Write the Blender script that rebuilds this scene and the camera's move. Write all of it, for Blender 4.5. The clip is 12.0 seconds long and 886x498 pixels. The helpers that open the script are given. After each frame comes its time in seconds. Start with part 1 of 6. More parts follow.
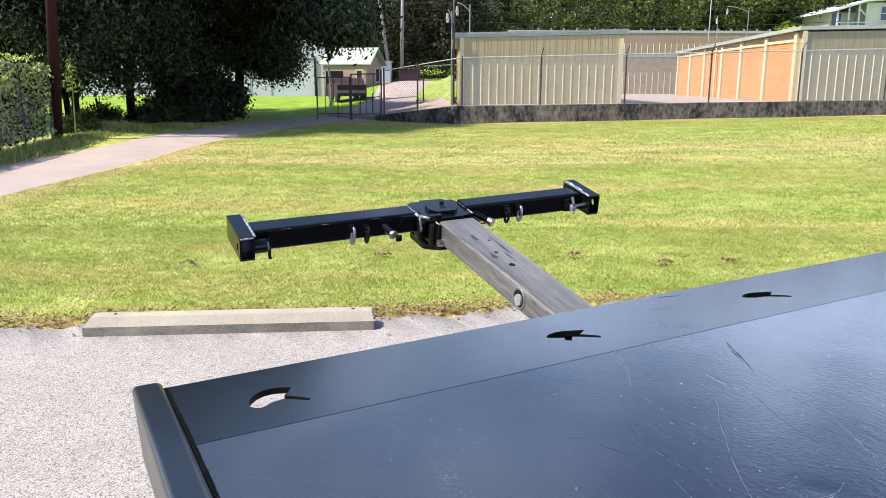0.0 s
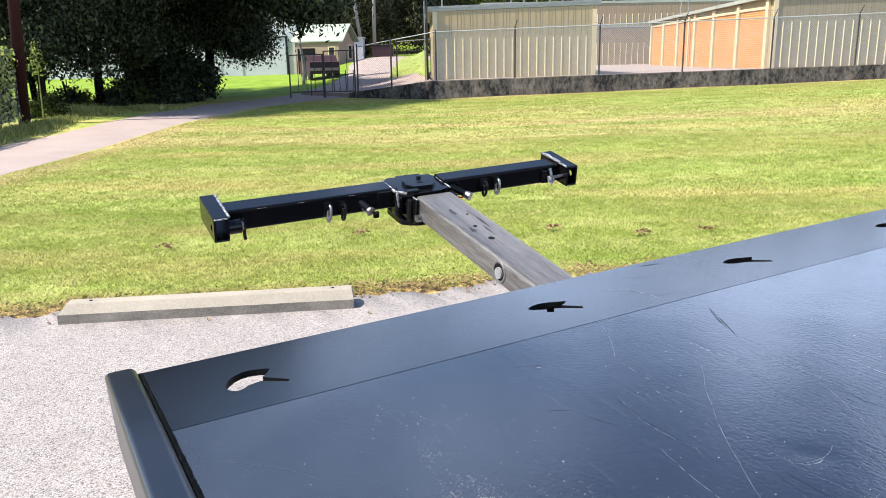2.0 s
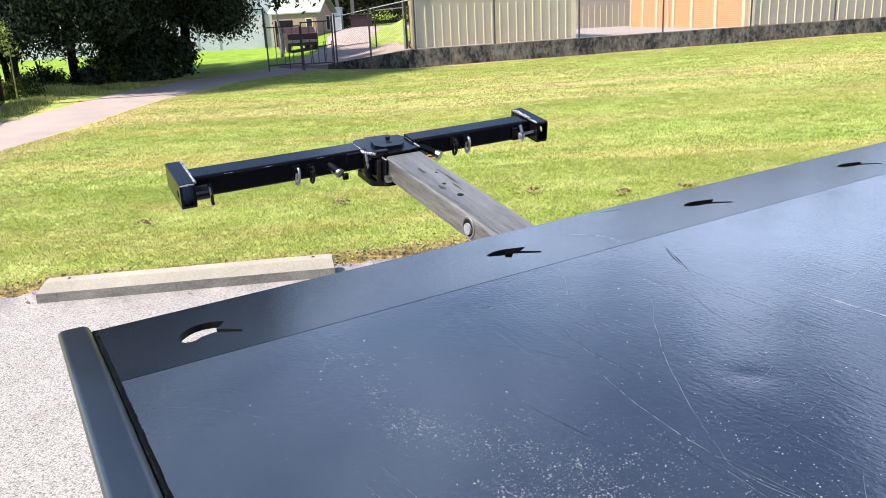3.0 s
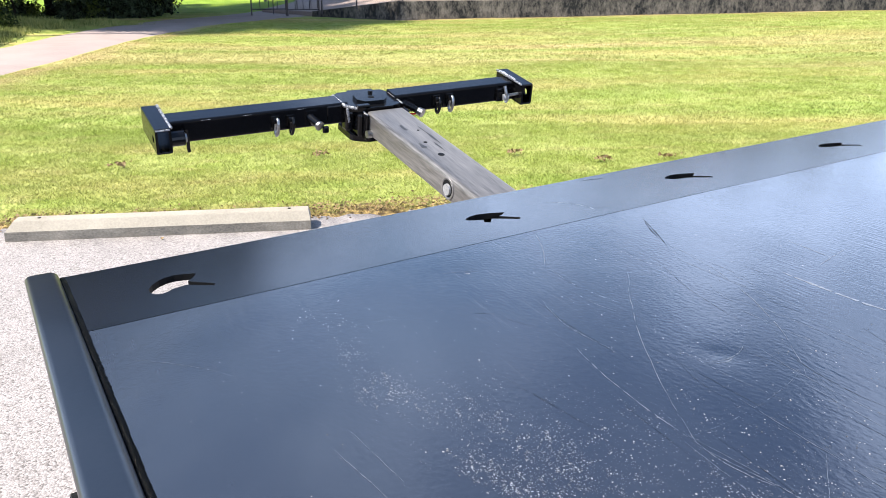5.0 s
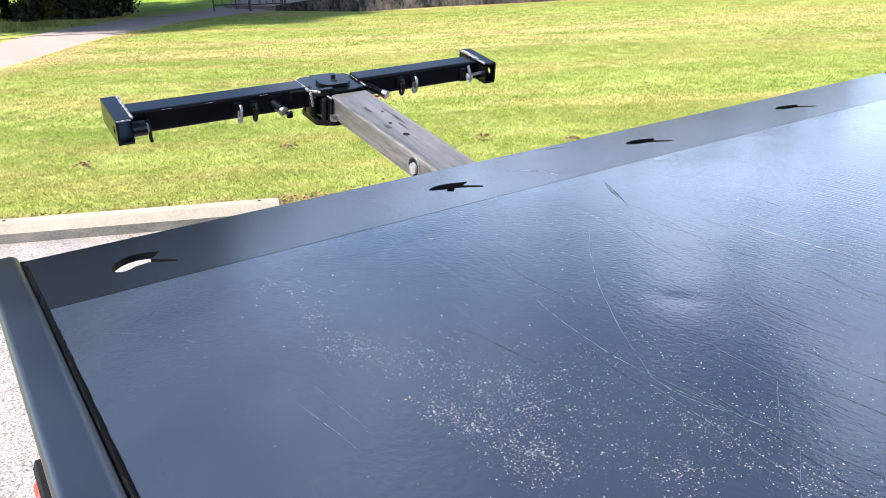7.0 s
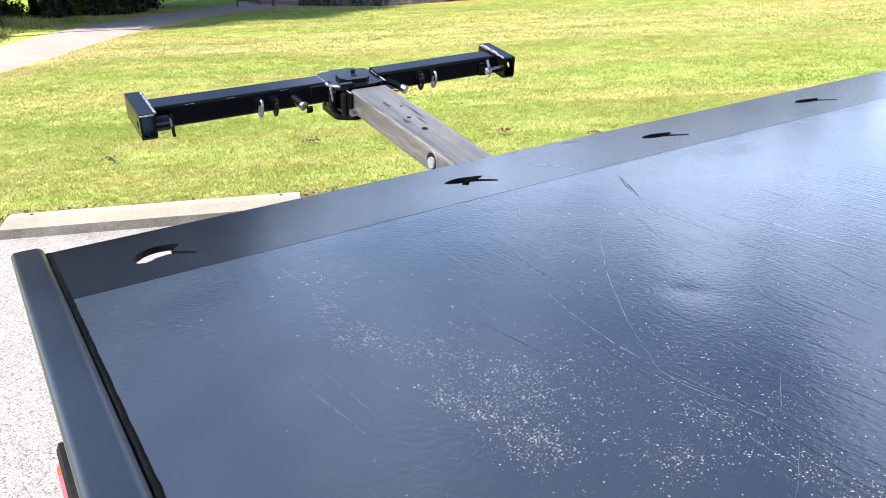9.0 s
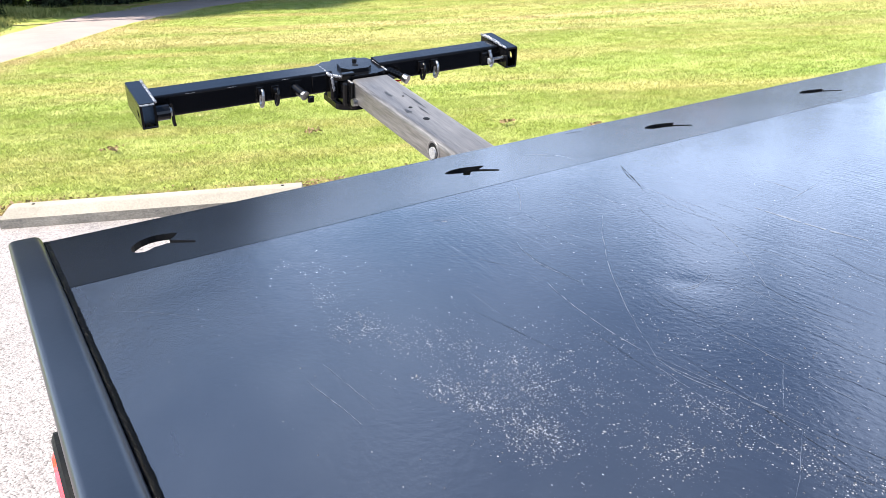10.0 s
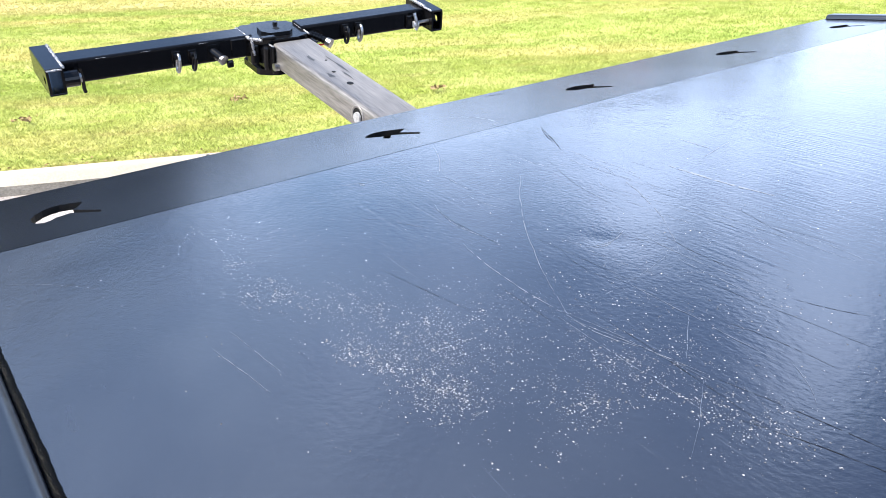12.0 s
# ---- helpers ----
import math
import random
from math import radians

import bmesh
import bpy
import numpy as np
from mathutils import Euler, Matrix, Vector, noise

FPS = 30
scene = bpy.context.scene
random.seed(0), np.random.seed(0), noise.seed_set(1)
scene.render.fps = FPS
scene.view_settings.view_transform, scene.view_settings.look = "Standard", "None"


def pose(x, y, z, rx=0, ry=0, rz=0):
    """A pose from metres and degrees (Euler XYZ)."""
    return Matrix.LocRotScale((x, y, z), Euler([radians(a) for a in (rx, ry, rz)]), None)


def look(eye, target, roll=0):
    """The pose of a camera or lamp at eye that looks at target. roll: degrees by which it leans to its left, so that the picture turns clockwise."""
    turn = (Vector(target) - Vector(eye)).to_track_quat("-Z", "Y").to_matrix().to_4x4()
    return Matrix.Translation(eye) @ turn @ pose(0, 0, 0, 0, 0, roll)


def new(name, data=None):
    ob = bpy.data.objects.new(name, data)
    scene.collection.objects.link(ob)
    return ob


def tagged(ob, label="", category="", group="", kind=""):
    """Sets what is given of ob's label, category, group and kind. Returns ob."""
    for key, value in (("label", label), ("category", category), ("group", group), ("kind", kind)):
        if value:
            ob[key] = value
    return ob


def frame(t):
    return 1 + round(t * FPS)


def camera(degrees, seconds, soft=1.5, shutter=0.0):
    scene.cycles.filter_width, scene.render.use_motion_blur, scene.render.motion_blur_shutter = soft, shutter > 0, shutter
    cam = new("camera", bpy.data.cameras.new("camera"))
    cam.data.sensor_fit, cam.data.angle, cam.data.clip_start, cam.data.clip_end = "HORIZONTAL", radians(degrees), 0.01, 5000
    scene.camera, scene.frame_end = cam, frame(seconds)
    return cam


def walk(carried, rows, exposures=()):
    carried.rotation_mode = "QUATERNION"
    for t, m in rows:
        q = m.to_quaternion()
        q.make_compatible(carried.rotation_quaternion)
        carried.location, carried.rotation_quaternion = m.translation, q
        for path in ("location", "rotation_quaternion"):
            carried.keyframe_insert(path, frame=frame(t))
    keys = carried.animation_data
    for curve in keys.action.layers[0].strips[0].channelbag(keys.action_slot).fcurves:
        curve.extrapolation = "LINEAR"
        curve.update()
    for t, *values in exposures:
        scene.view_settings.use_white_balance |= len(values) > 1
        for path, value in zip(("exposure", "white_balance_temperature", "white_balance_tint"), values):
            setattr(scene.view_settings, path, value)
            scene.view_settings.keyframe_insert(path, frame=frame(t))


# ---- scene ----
cam = camera(60.0, 12.0, soft=0.8)
PATH = [
    (0, (-0.0800, -1.2076, 1.6532), (0.8097, 0.5326, 1.2286), 0.23),
    (0.5, (-0.0789, -1.2014, 1.6531), (0.8238, 0.5308, 1.2237), 0.31),
    (1, (-0.0685, -1.1805, 1.6447), (0.8437, 0.5428, 1.1993), 0.16),
    (1.5, (-0.0655, -1.1797, 1.6434), (0.8565, 0.5339, 1.1814), -0.17),
    (2, (-0.0674, -1.1854, 1.6429), (0.8638, 0.5168, 1.1580), -1.06),
    (2.5, (-0.0490, -1.2002, 1.6260), (0.8909, 0.4874, 1.1078), -2.17),
    (3, (-0.0247, -1.2154, 1.6029), (0.9228, 0.4545, 1.0427), -2.84),
    (3.5, (-0.0174, -1.2269, 1.5897), (0.9383, 0.4226, 0.9848), -2.41),
    (3.7, (-0.0175, -1.2263, 1.5901), (0.9334, 0.4202, 0.9695), -2.10),
    (5.3, (-0.0202, -1.1996, 1.6107), (0.9775, 0.3991, 0.9409), 1.10),
    (5.5, (-0.0202, -1.1991, 1.6112), (0.9918, 0.3897, 0.9392), 1.14),
    (6, (-0.0016, -1.2128, 1.6011), (1.0255, 0.3642, 0.9243), 0.33),
    (6.5, (-0.0093, -1.2195, 1.5932), (1.0231, 0.3511, 0.9096), -0.63),
    (7, (-0.0150, -1.2282, 1.5766), (1.0149, 0.3409, 0.8858), -1.37),
    (7.2, (-0.0150, -1.2285, 1.5767), (1.0212, 0.3321, 0.8762), -0.80),
    (8.8, (-0.0133, -1.2468, 1.5791), (0.9722, 0.3472, 0.8805), -1.82),
    (9, (-0.0132, -1.2472, 1.5791), (0.9660, 0.3488, 0.8765), -1.82),
    (9.5, (-0.0116, -1.2456, 1.5753), (0.9619, 0.3500, 0.8636), -1.73),
    (10, (-0.0069, -1.2426, 1.5744), (0.9627, 0.3501, 0.8510), -1.68),
    (10.5, (-0.0056, -1.2412, 1.5681), (0.9661, 0.3453, 0.8340), -1.74),
    (11, (-0.0021, -1.2441, 1.5694), (0.9821, 0.3278, 0.8206), -1.80),
    (11.5, (0.0022, -1.2442, 1.5682), (1.0264, 0.2925, 0.8003), -1.60),
    (12, (0.0172, -1.2484, 1.5629), (1.1049, 0.2253, 0.7597), -1.04),
]
# the phone brightens its picture as the dark deck fills it
EXPOSURES = [(0, 1.25), (2.5, 1.33), (5.5, 1.49), (9.5, 1.63), (11, 1.73), (12, 1.86)]
walk(cam, [(t, look(eye, target, roll)) for t, eye, target, roll in PATH], EXPOSURES)

# ---- light: clear late-summer sky, sun from beyond the trees ----
SUN = Vector((-0.978, 0.208, 1.5)).normalized()
world = bpy.data.worlds.new("sky")
scene.world = world
world.use_nodes = True
wn = world.node_tree
sky = wn.nodes.new("ShaderNodeTexSky")
sky.sky_type = "NISHITA"
sky.sun_disc = False
sky.sun_elevation = math.asin(SUN.z)
sky.sun_rotation = math.atan2(SUN.x, SUN.y)
sky.air_density, sky.dust_density, sky.ozone_density = 1.0, 0.2, 2.5
wn.nodes["Background"].inputs["Strength"].default_value = 0.122
# fair-weather clouds all round; the noise offset puts their bright patches on the deck
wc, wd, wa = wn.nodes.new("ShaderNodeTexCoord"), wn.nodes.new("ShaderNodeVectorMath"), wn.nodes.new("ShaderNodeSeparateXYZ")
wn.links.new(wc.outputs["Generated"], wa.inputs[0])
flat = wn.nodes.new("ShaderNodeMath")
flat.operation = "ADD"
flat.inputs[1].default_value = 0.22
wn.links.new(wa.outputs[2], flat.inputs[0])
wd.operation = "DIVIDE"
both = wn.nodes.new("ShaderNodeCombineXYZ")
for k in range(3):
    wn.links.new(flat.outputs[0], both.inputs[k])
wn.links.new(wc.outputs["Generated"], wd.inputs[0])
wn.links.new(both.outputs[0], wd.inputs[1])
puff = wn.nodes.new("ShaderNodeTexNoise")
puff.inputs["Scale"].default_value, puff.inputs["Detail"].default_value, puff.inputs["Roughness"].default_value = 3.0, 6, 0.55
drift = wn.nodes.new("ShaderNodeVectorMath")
# offset picked so that unseen clouds mirror as glow in the deck plate
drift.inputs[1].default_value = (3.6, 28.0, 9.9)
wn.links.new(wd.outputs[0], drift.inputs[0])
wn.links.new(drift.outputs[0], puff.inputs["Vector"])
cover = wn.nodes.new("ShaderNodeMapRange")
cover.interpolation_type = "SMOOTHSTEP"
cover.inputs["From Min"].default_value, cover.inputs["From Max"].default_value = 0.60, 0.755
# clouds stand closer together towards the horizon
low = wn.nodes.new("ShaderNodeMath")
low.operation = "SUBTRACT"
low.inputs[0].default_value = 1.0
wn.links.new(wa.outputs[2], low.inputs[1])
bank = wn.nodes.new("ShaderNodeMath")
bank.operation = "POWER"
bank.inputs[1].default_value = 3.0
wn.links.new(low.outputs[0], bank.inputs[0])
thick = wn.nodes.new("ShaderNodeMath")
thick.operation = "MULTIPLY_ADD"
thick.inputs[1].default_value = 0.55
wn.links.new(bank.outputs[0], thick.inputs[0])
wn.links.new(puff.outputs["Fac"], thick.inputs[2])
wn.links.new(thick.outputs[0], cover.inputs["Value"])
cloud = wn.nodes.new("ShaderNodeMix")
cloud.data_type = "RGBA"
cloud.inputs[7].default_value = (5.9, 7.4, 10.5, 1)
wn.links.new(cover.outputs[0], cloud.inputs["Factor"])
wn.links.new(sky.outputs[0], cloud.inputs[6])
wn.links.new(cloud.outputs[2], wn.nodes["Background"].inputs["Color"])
lamp = bpy.data.lights.new("sun", "SUN")
lamp.energy, lamp.angle, lamp.color = 5.0, radians(0.53), (1.0, 0.93, 0.83)
sun = new("sun", lamp)
sun.matrix_world = look(SUN * 50, (0, 0, 0))


# ---- materials ----
def mat(name, dark, light, scale=4.0, fine=60.0, rough=0.6, metal=0.0, bump=0.1, rvar=0.1, stretch=(1, 1, 1), turn=0.0, spec=0.5, island=0.0):
    """A surface between two colours, by a large and a fine noise, with fine relief."""
    m = bpy.data.materials.new(name)
    m.use_nodes = True
    nt = m.node_tree
    bsdf = nt.nodes["Principled BSDF"]
    co = nt.nodes.new("ShaderNodeTexCoord")
    mp = nt.nodes.new("ShaderNodeMapping")
    mp.inputs["Scale"].default_value = stretch
    mp.inputs["Rotation"].default_value = (0, 0, turn)
    nt.links.new(co.outputs["Object"], mp.inputs["Vector"])
    big, small = nt.nodes.new("ShaderNodeTexNoise"), nt.nodes.new("ShaderNodeTexNoise")
    for n, s in ((big, scale), (small, fine)):
        n.inputs["Scale"].default_value = s
        n.inputs["Detail"].default_value = 4
        n.inputs["Roughness"].default_value = 0.62
        nt.links.new(mp.outputs[0], n.inputs["Vector"])
    mix = nt.nodes.new("ShaderNodeMath")
    mix.operation = "MULTIPLY_ADD"
    mix.inputs[1].default_value = 0.55
    add = nt.nodes.new("ShaderNodeMath")
    add.operation = "MULTIPLY"
    add.inputs[1].default_value = 0.45
    nt.links.new(small.outputs["Fac"], add.inputs[0])
    nt.links.new(big.outputs["Fac"], mix.inputs[0])
    nt.links.new(add.outputs[0], mix.inputs[2])
    fac = mix.outputs[0]
    if island:
        geo = nt.nodes.new("ShaderNodeNewGeometry")
        isl = nt.nodes.new("ShaderNodeMath")
        isl.operation = "MULTIPLY_ADD"
        isl.inputs[1].default_value = island
        isl.inputs[2].default_value = -island / 2
        nt.links.new(geo.outputs["Random Per Island"], isl.inputs[0])
        both = nt.nodes.new("ShaderNodeMath")
        nt.links.new(isl.outputs[0], both.inputs[0])
        nt.links.new(fac, both.inputs[1])
        fac = both.outputs[0]
    ramp = nt.nodes.new("ShaderNodeValToRGB")
    ramp.color_ramp.elements[0].position, ramp.color_ramp.elements[1].position = 0.32, 0.68
    ramp.color_ramp.elements[0].color, ramp.color_ramp.elements[1].color = (*dark, 1), (*light, 1)
    nt.links.new(fac, ramp.inputs[0])
    nt.links.new(ramp.outputs[0], bsdf.inputs["Base Color"])
    bsdf.inputs["Metallic"].default_value = metal
    bsdf.inputs["Specular IOR Level"].default_value = spec
    ro = nt.nodes.new("ShaderNodeMapRange")
    ro.inputs["To Min"].default_value, ro.inputs["To Max"].default_value = max(0.02, rough - rvar), min(1, rough + rvar)
    nt.links.new(big.outputs["Fac"], ro.inputs["Value"])
    nt.links.new(ro.outputs[0], bsdf.inputs["Roughness"])
    if bump:
        bp = nt.nodes.new("ShaderNodeBump")
        bp.inputs["Strength"].default_value = bump
        bp.inputs["Distance"].default_value = 0.01
        nt.links.new(small.outputs["Fac"], bp.inputs["Height"])
        nt.links.new(bp.outputs[0], bsdf.inputs["Normal"])
    return m


def leafy(name, dark, light, scale=0.6, through_light=0.25, spread=0.5):
    """Leaves: two greens, a different one on each leaf, that let some light through."""
    m = mat(name, dark, light, scale, 3.0, 0.55, 0, 0, 0.05, island=spread, spec=0.10)
    nt = m.node_tree
    out, bsdf = nt.nodes["Material Output"], nt.nodes["Principled BSDF"]
    tr, ms = nt.nodes.new("ShaderNodeBsdfTranslucent"), nt.nodes.new("ShaderNodeMixShader")
    nt.links.new(bsdf.inputs["Base Color"].links[0].from_socket, tr.inputs["Color"])
    ms.inputs[0].default_value = through_light
    nt.links.new(bsdf.outputs[0], ms.inputs[1])
    nt.links.new(tr.outputs[0], ms.inputs[2])
    nt.links.new(ms.outputs[0], out.inputs["Surface"])
    return m


def lawn_material(name, blades):
    """Mown lawn: green with dry straw bands that lie across the slope, clumps and thin spots."""
    m = bpy.data.materials.new(name)
    m.use_nodes = True
    nt = m.node_tree
    bsdf = nt.nodes["Principled BSDF"]
    bsdf.inputs["Roughness"].default_value = 0.75
    bsdf.inputs["Specular IOR Level"].default_value = 0.1
    co = nt.nodes.new("ShaderNodeTexCoord")

    def field(scale, stretch, detail=3.0, turn=radians(27)):
        mp, n = nt.nodes.new("ShaderNodeMapping"), nt.nodes.new("ShaderNodeTexNoise")
        mp.vector_type = "TEXTURE"
        mp.inputs["Rotation"].default_value = (0, 0, -turn)
        mp.inputs["Scale"].default_value = stretch
        n.inputs["Scale"].default_value = scale
        n.inputs["Detail"].default_value = detail
        nt.links.new(co.outputs["Object"], mp.inputs["Vector"])
        nt.links.new(mp.outputs[0], n.inputs["Vector"])
        return n.outputs["Fac"]

    def mixc(fac, lo, hi, a, b):
        r = nt.nodes.new("ShaderNodeMapRange")
        r.inputs["From Min"].default_value, r.inputs["From Max"].default_value = lo, hi
        nt.links.new(fac, r.inputs["Value"])
        x = nt.nodes.new("ShaderNodeMix")
        x.data_type = "RGBA"
        nt.links.new(r.outputs[0], x.inputs["Factor"])
        for k, c in ((6, a), (7, b)):
            if isinstance(c, tuple):
                x.inputs[k].default_value = (*c, 1)
            else:
                nt.links.new(c, x.inputs[k])
        return x.outputs[2]

    green = mixc(field(2.2, (1, 1, 1), 5), 0.35, 0.68, (0.226, 0.270, 0.054), (0.328, 0.352, 0.106))
    dry = mixc(field(9, (1.6, 1, 1), 4), 0.35, 0.65, (0.35, 0.27, 0.12), (0.43, 0.335, 0.165))
    # across the lawn (u) and out from the truck (d)
    place = nt.nodes.new("ShaderNodeMapping")
    place.inputs["Rotation"].default_value = (0, 0, radians(27.08))
    place.inputs["Location"].default_value = (-0.48, 1.114, 0)
    nt.links.new(co.outputs["Object"], place.inputs["Vector"])
    ud = nt.nodes.new("ShaderNodeSeparateXYZ")
    nt.links.new(place.outputs[0], ud.inputs[0])

    def shifted(v, noise, amount):
        n = nt.nodes.new("ShaderNodeMath")
        n.operation = "MULTIPLY_ADD"
        n.inputs[1].default_value = amount
        nt.links.new(noise, n.inputs[0])
        nt.links.new(v, n.inputs[2])
        return n.outputs[0]

    def off_from(v, middle):
        n, m = nt.nodes.new("ShaderNodeMath"), nt.nodes.new("ShaderNodeMath")
        n.operation, m.operation = "SUBTRACT", "ABSOLUTE"
        n.inputs[1].default_value = middle
        nt.links.new(v, n.inputs[0])
        nt.links.new(n.outputs[0], m.inputs[0])
        return m.outputs[0]

    # driest on the brow of the slope, greener on both sides of it
    thirst = nt.nodes.new("ShaderNodeMapRange")
    for k, v in (("From Min", 1.0), ("From Max", 7.5), ("To Min", 0.085), ("To Max", -0.055)):
        thirst.inputs[k].default_value = v
    nt.links.new(off_from(ud.outputs[1], 18.0), thirst.inputs["Value"])
    c = mixc(shifted(thirst.outputs[0], field(0.42, (9, 1, 1), 6), 1.0), 0.48, 0.78, green, dry)
    # swathes left by the mower: deeper and yellower green in turn
    c = mixc(field(0.9, (14, 1, 1), 3), 0.48, 0.80, c, mixc(field(6, (2, 1, 1), 3), 0.3, 0.7, (0.145, 0.225, 0.032), (0.215, 0.28, 0.058)))
    c = mixc(field(0.7, (4, 1, 1), 5), 0.48, 0.74, c, (0.36, 0.300, 0.108))
    # parched strips beside the lane and along the foot of the retaining wall
    c = mixc(shifted(off_from(ud.outputs[0], -6.2), field(1.3, (1, 1, 1), 4), 1.4), 1.3, 0.4, c, dry)
    c = mixc(shifted(off_from(ud.outputs[1], 32.0), field(0.8, (2, 1, 1), 4), 1.2), 1.2, 0.7, c, dry)
    c = mixc(field(5.0, (2.5, 1, 1), 5), 0.56, 1.0, c, dry)
    # faint dry lines left by the mower
    c = mixc(field(2.4, (16, 1, 1), 3), 0.62, 0.96, c, dry)
    c = mixc(field(38, (1, 1, 1), 3), 0.55, 0.85, c, (0.10, 0.15, 0.02))
    # lush grass beyond the lane
    c = mixc(shifted(ud.outputs[1], field(0.6, (1, 1, 1), 3), 3.0), 37.5, 39.5, c, mixc(field(1.4, (1, 1, 1), 5), 0.35, 0.65, (0.125, 0.205, 0.018), (0.20, 0.28, 0.035)))
    # the worn border along the parking lot
    sep, dot = nt.nodes.new("ShaderNodeSeparateXYZ"), nt.nodes.new("ShaderNodeMath")
    nt.links.new(co.outputs["Object"], sep.inputs[0])
    dot.operation = "MULTIPLY_ADD"
    dot.inputs[1].default_value = 0.37
    nt.links.new(sep.outputs[0], dot.inputs[0])
    nt.links.new(sep.outputs[1], dot.inputs[2])
    wob = nt.nodes.new("ShaderNodeMath")
    wob.operation = "MULTIPLY_ADD"
    wob.inputs[1].default_value = -0.7
    nt.links.new(field(2.6, (1, 1, 1), 4), wob.inputs[0])
    nt.links.new(dot.outputs[0], wob.inputs[2])
    c = mixc(wob.outputs[0], 4.66, 4.20, c, mixc(field(14, (1, 1, 1), 4), 0.4, 0.6, (0.070, 0.048, 0.024), (0.37, 0.265, 0.10)))
    if blades:
        # every blade a little lighter or darker than its neighbours
        geo, var, scl = nt.nodes.new("ShaderNodeNewGeometry"), nt.nodes.new("ShaderNodeMapRange"), nt.nodes.new("ShaderNodeVectorMath")
        var.inputs["To Min"].default_value, var.inputs["To Max"].default_value = 0.48, 1.40
        nt.links.new(geo.outputs["Random Per Island"], var.inputs["Value"])
        scl.operation = "SCALE"
        nt.links.new(c, scl.inputs[0])
        nt.links.new(var.outputs[0], scl.inputs["Scale"])
        c = scl.outputs[0]
    nt.links.new(c, bsdf.inputs["Base Color"])
    if blades:
        tr, ms = nt.nodes.new("ShaderNodeBsdfTranslucent"), nt.nodes.new("ShaderNodeMixShader")
        ms.inputs[0].default_value = 0.32
        nt.links.new(c, tr.inputs["Color"])
        nt.links.new(bsdf.outputs[0], ms.inputs[1])
        nt.links.new(tr.outputs[0], ms.inputs[2])
        nt.links.new(ms.outputs[0], nt.nodes["Material Output"].inputs["Surface"])
    else:
        bp = nt.nodes.new("ShaderNodeBump")
        bp.inputs["Strength"].default_value, bp.inputs["Distance"].default_value = 0.9, 0.05
        nt.links.new(field(30, (1, 1, 1), 5), bp.inputs["Height"])
        nt.links.new(bp.outputs[0], bsdf.inputs["Normal"])
    return m


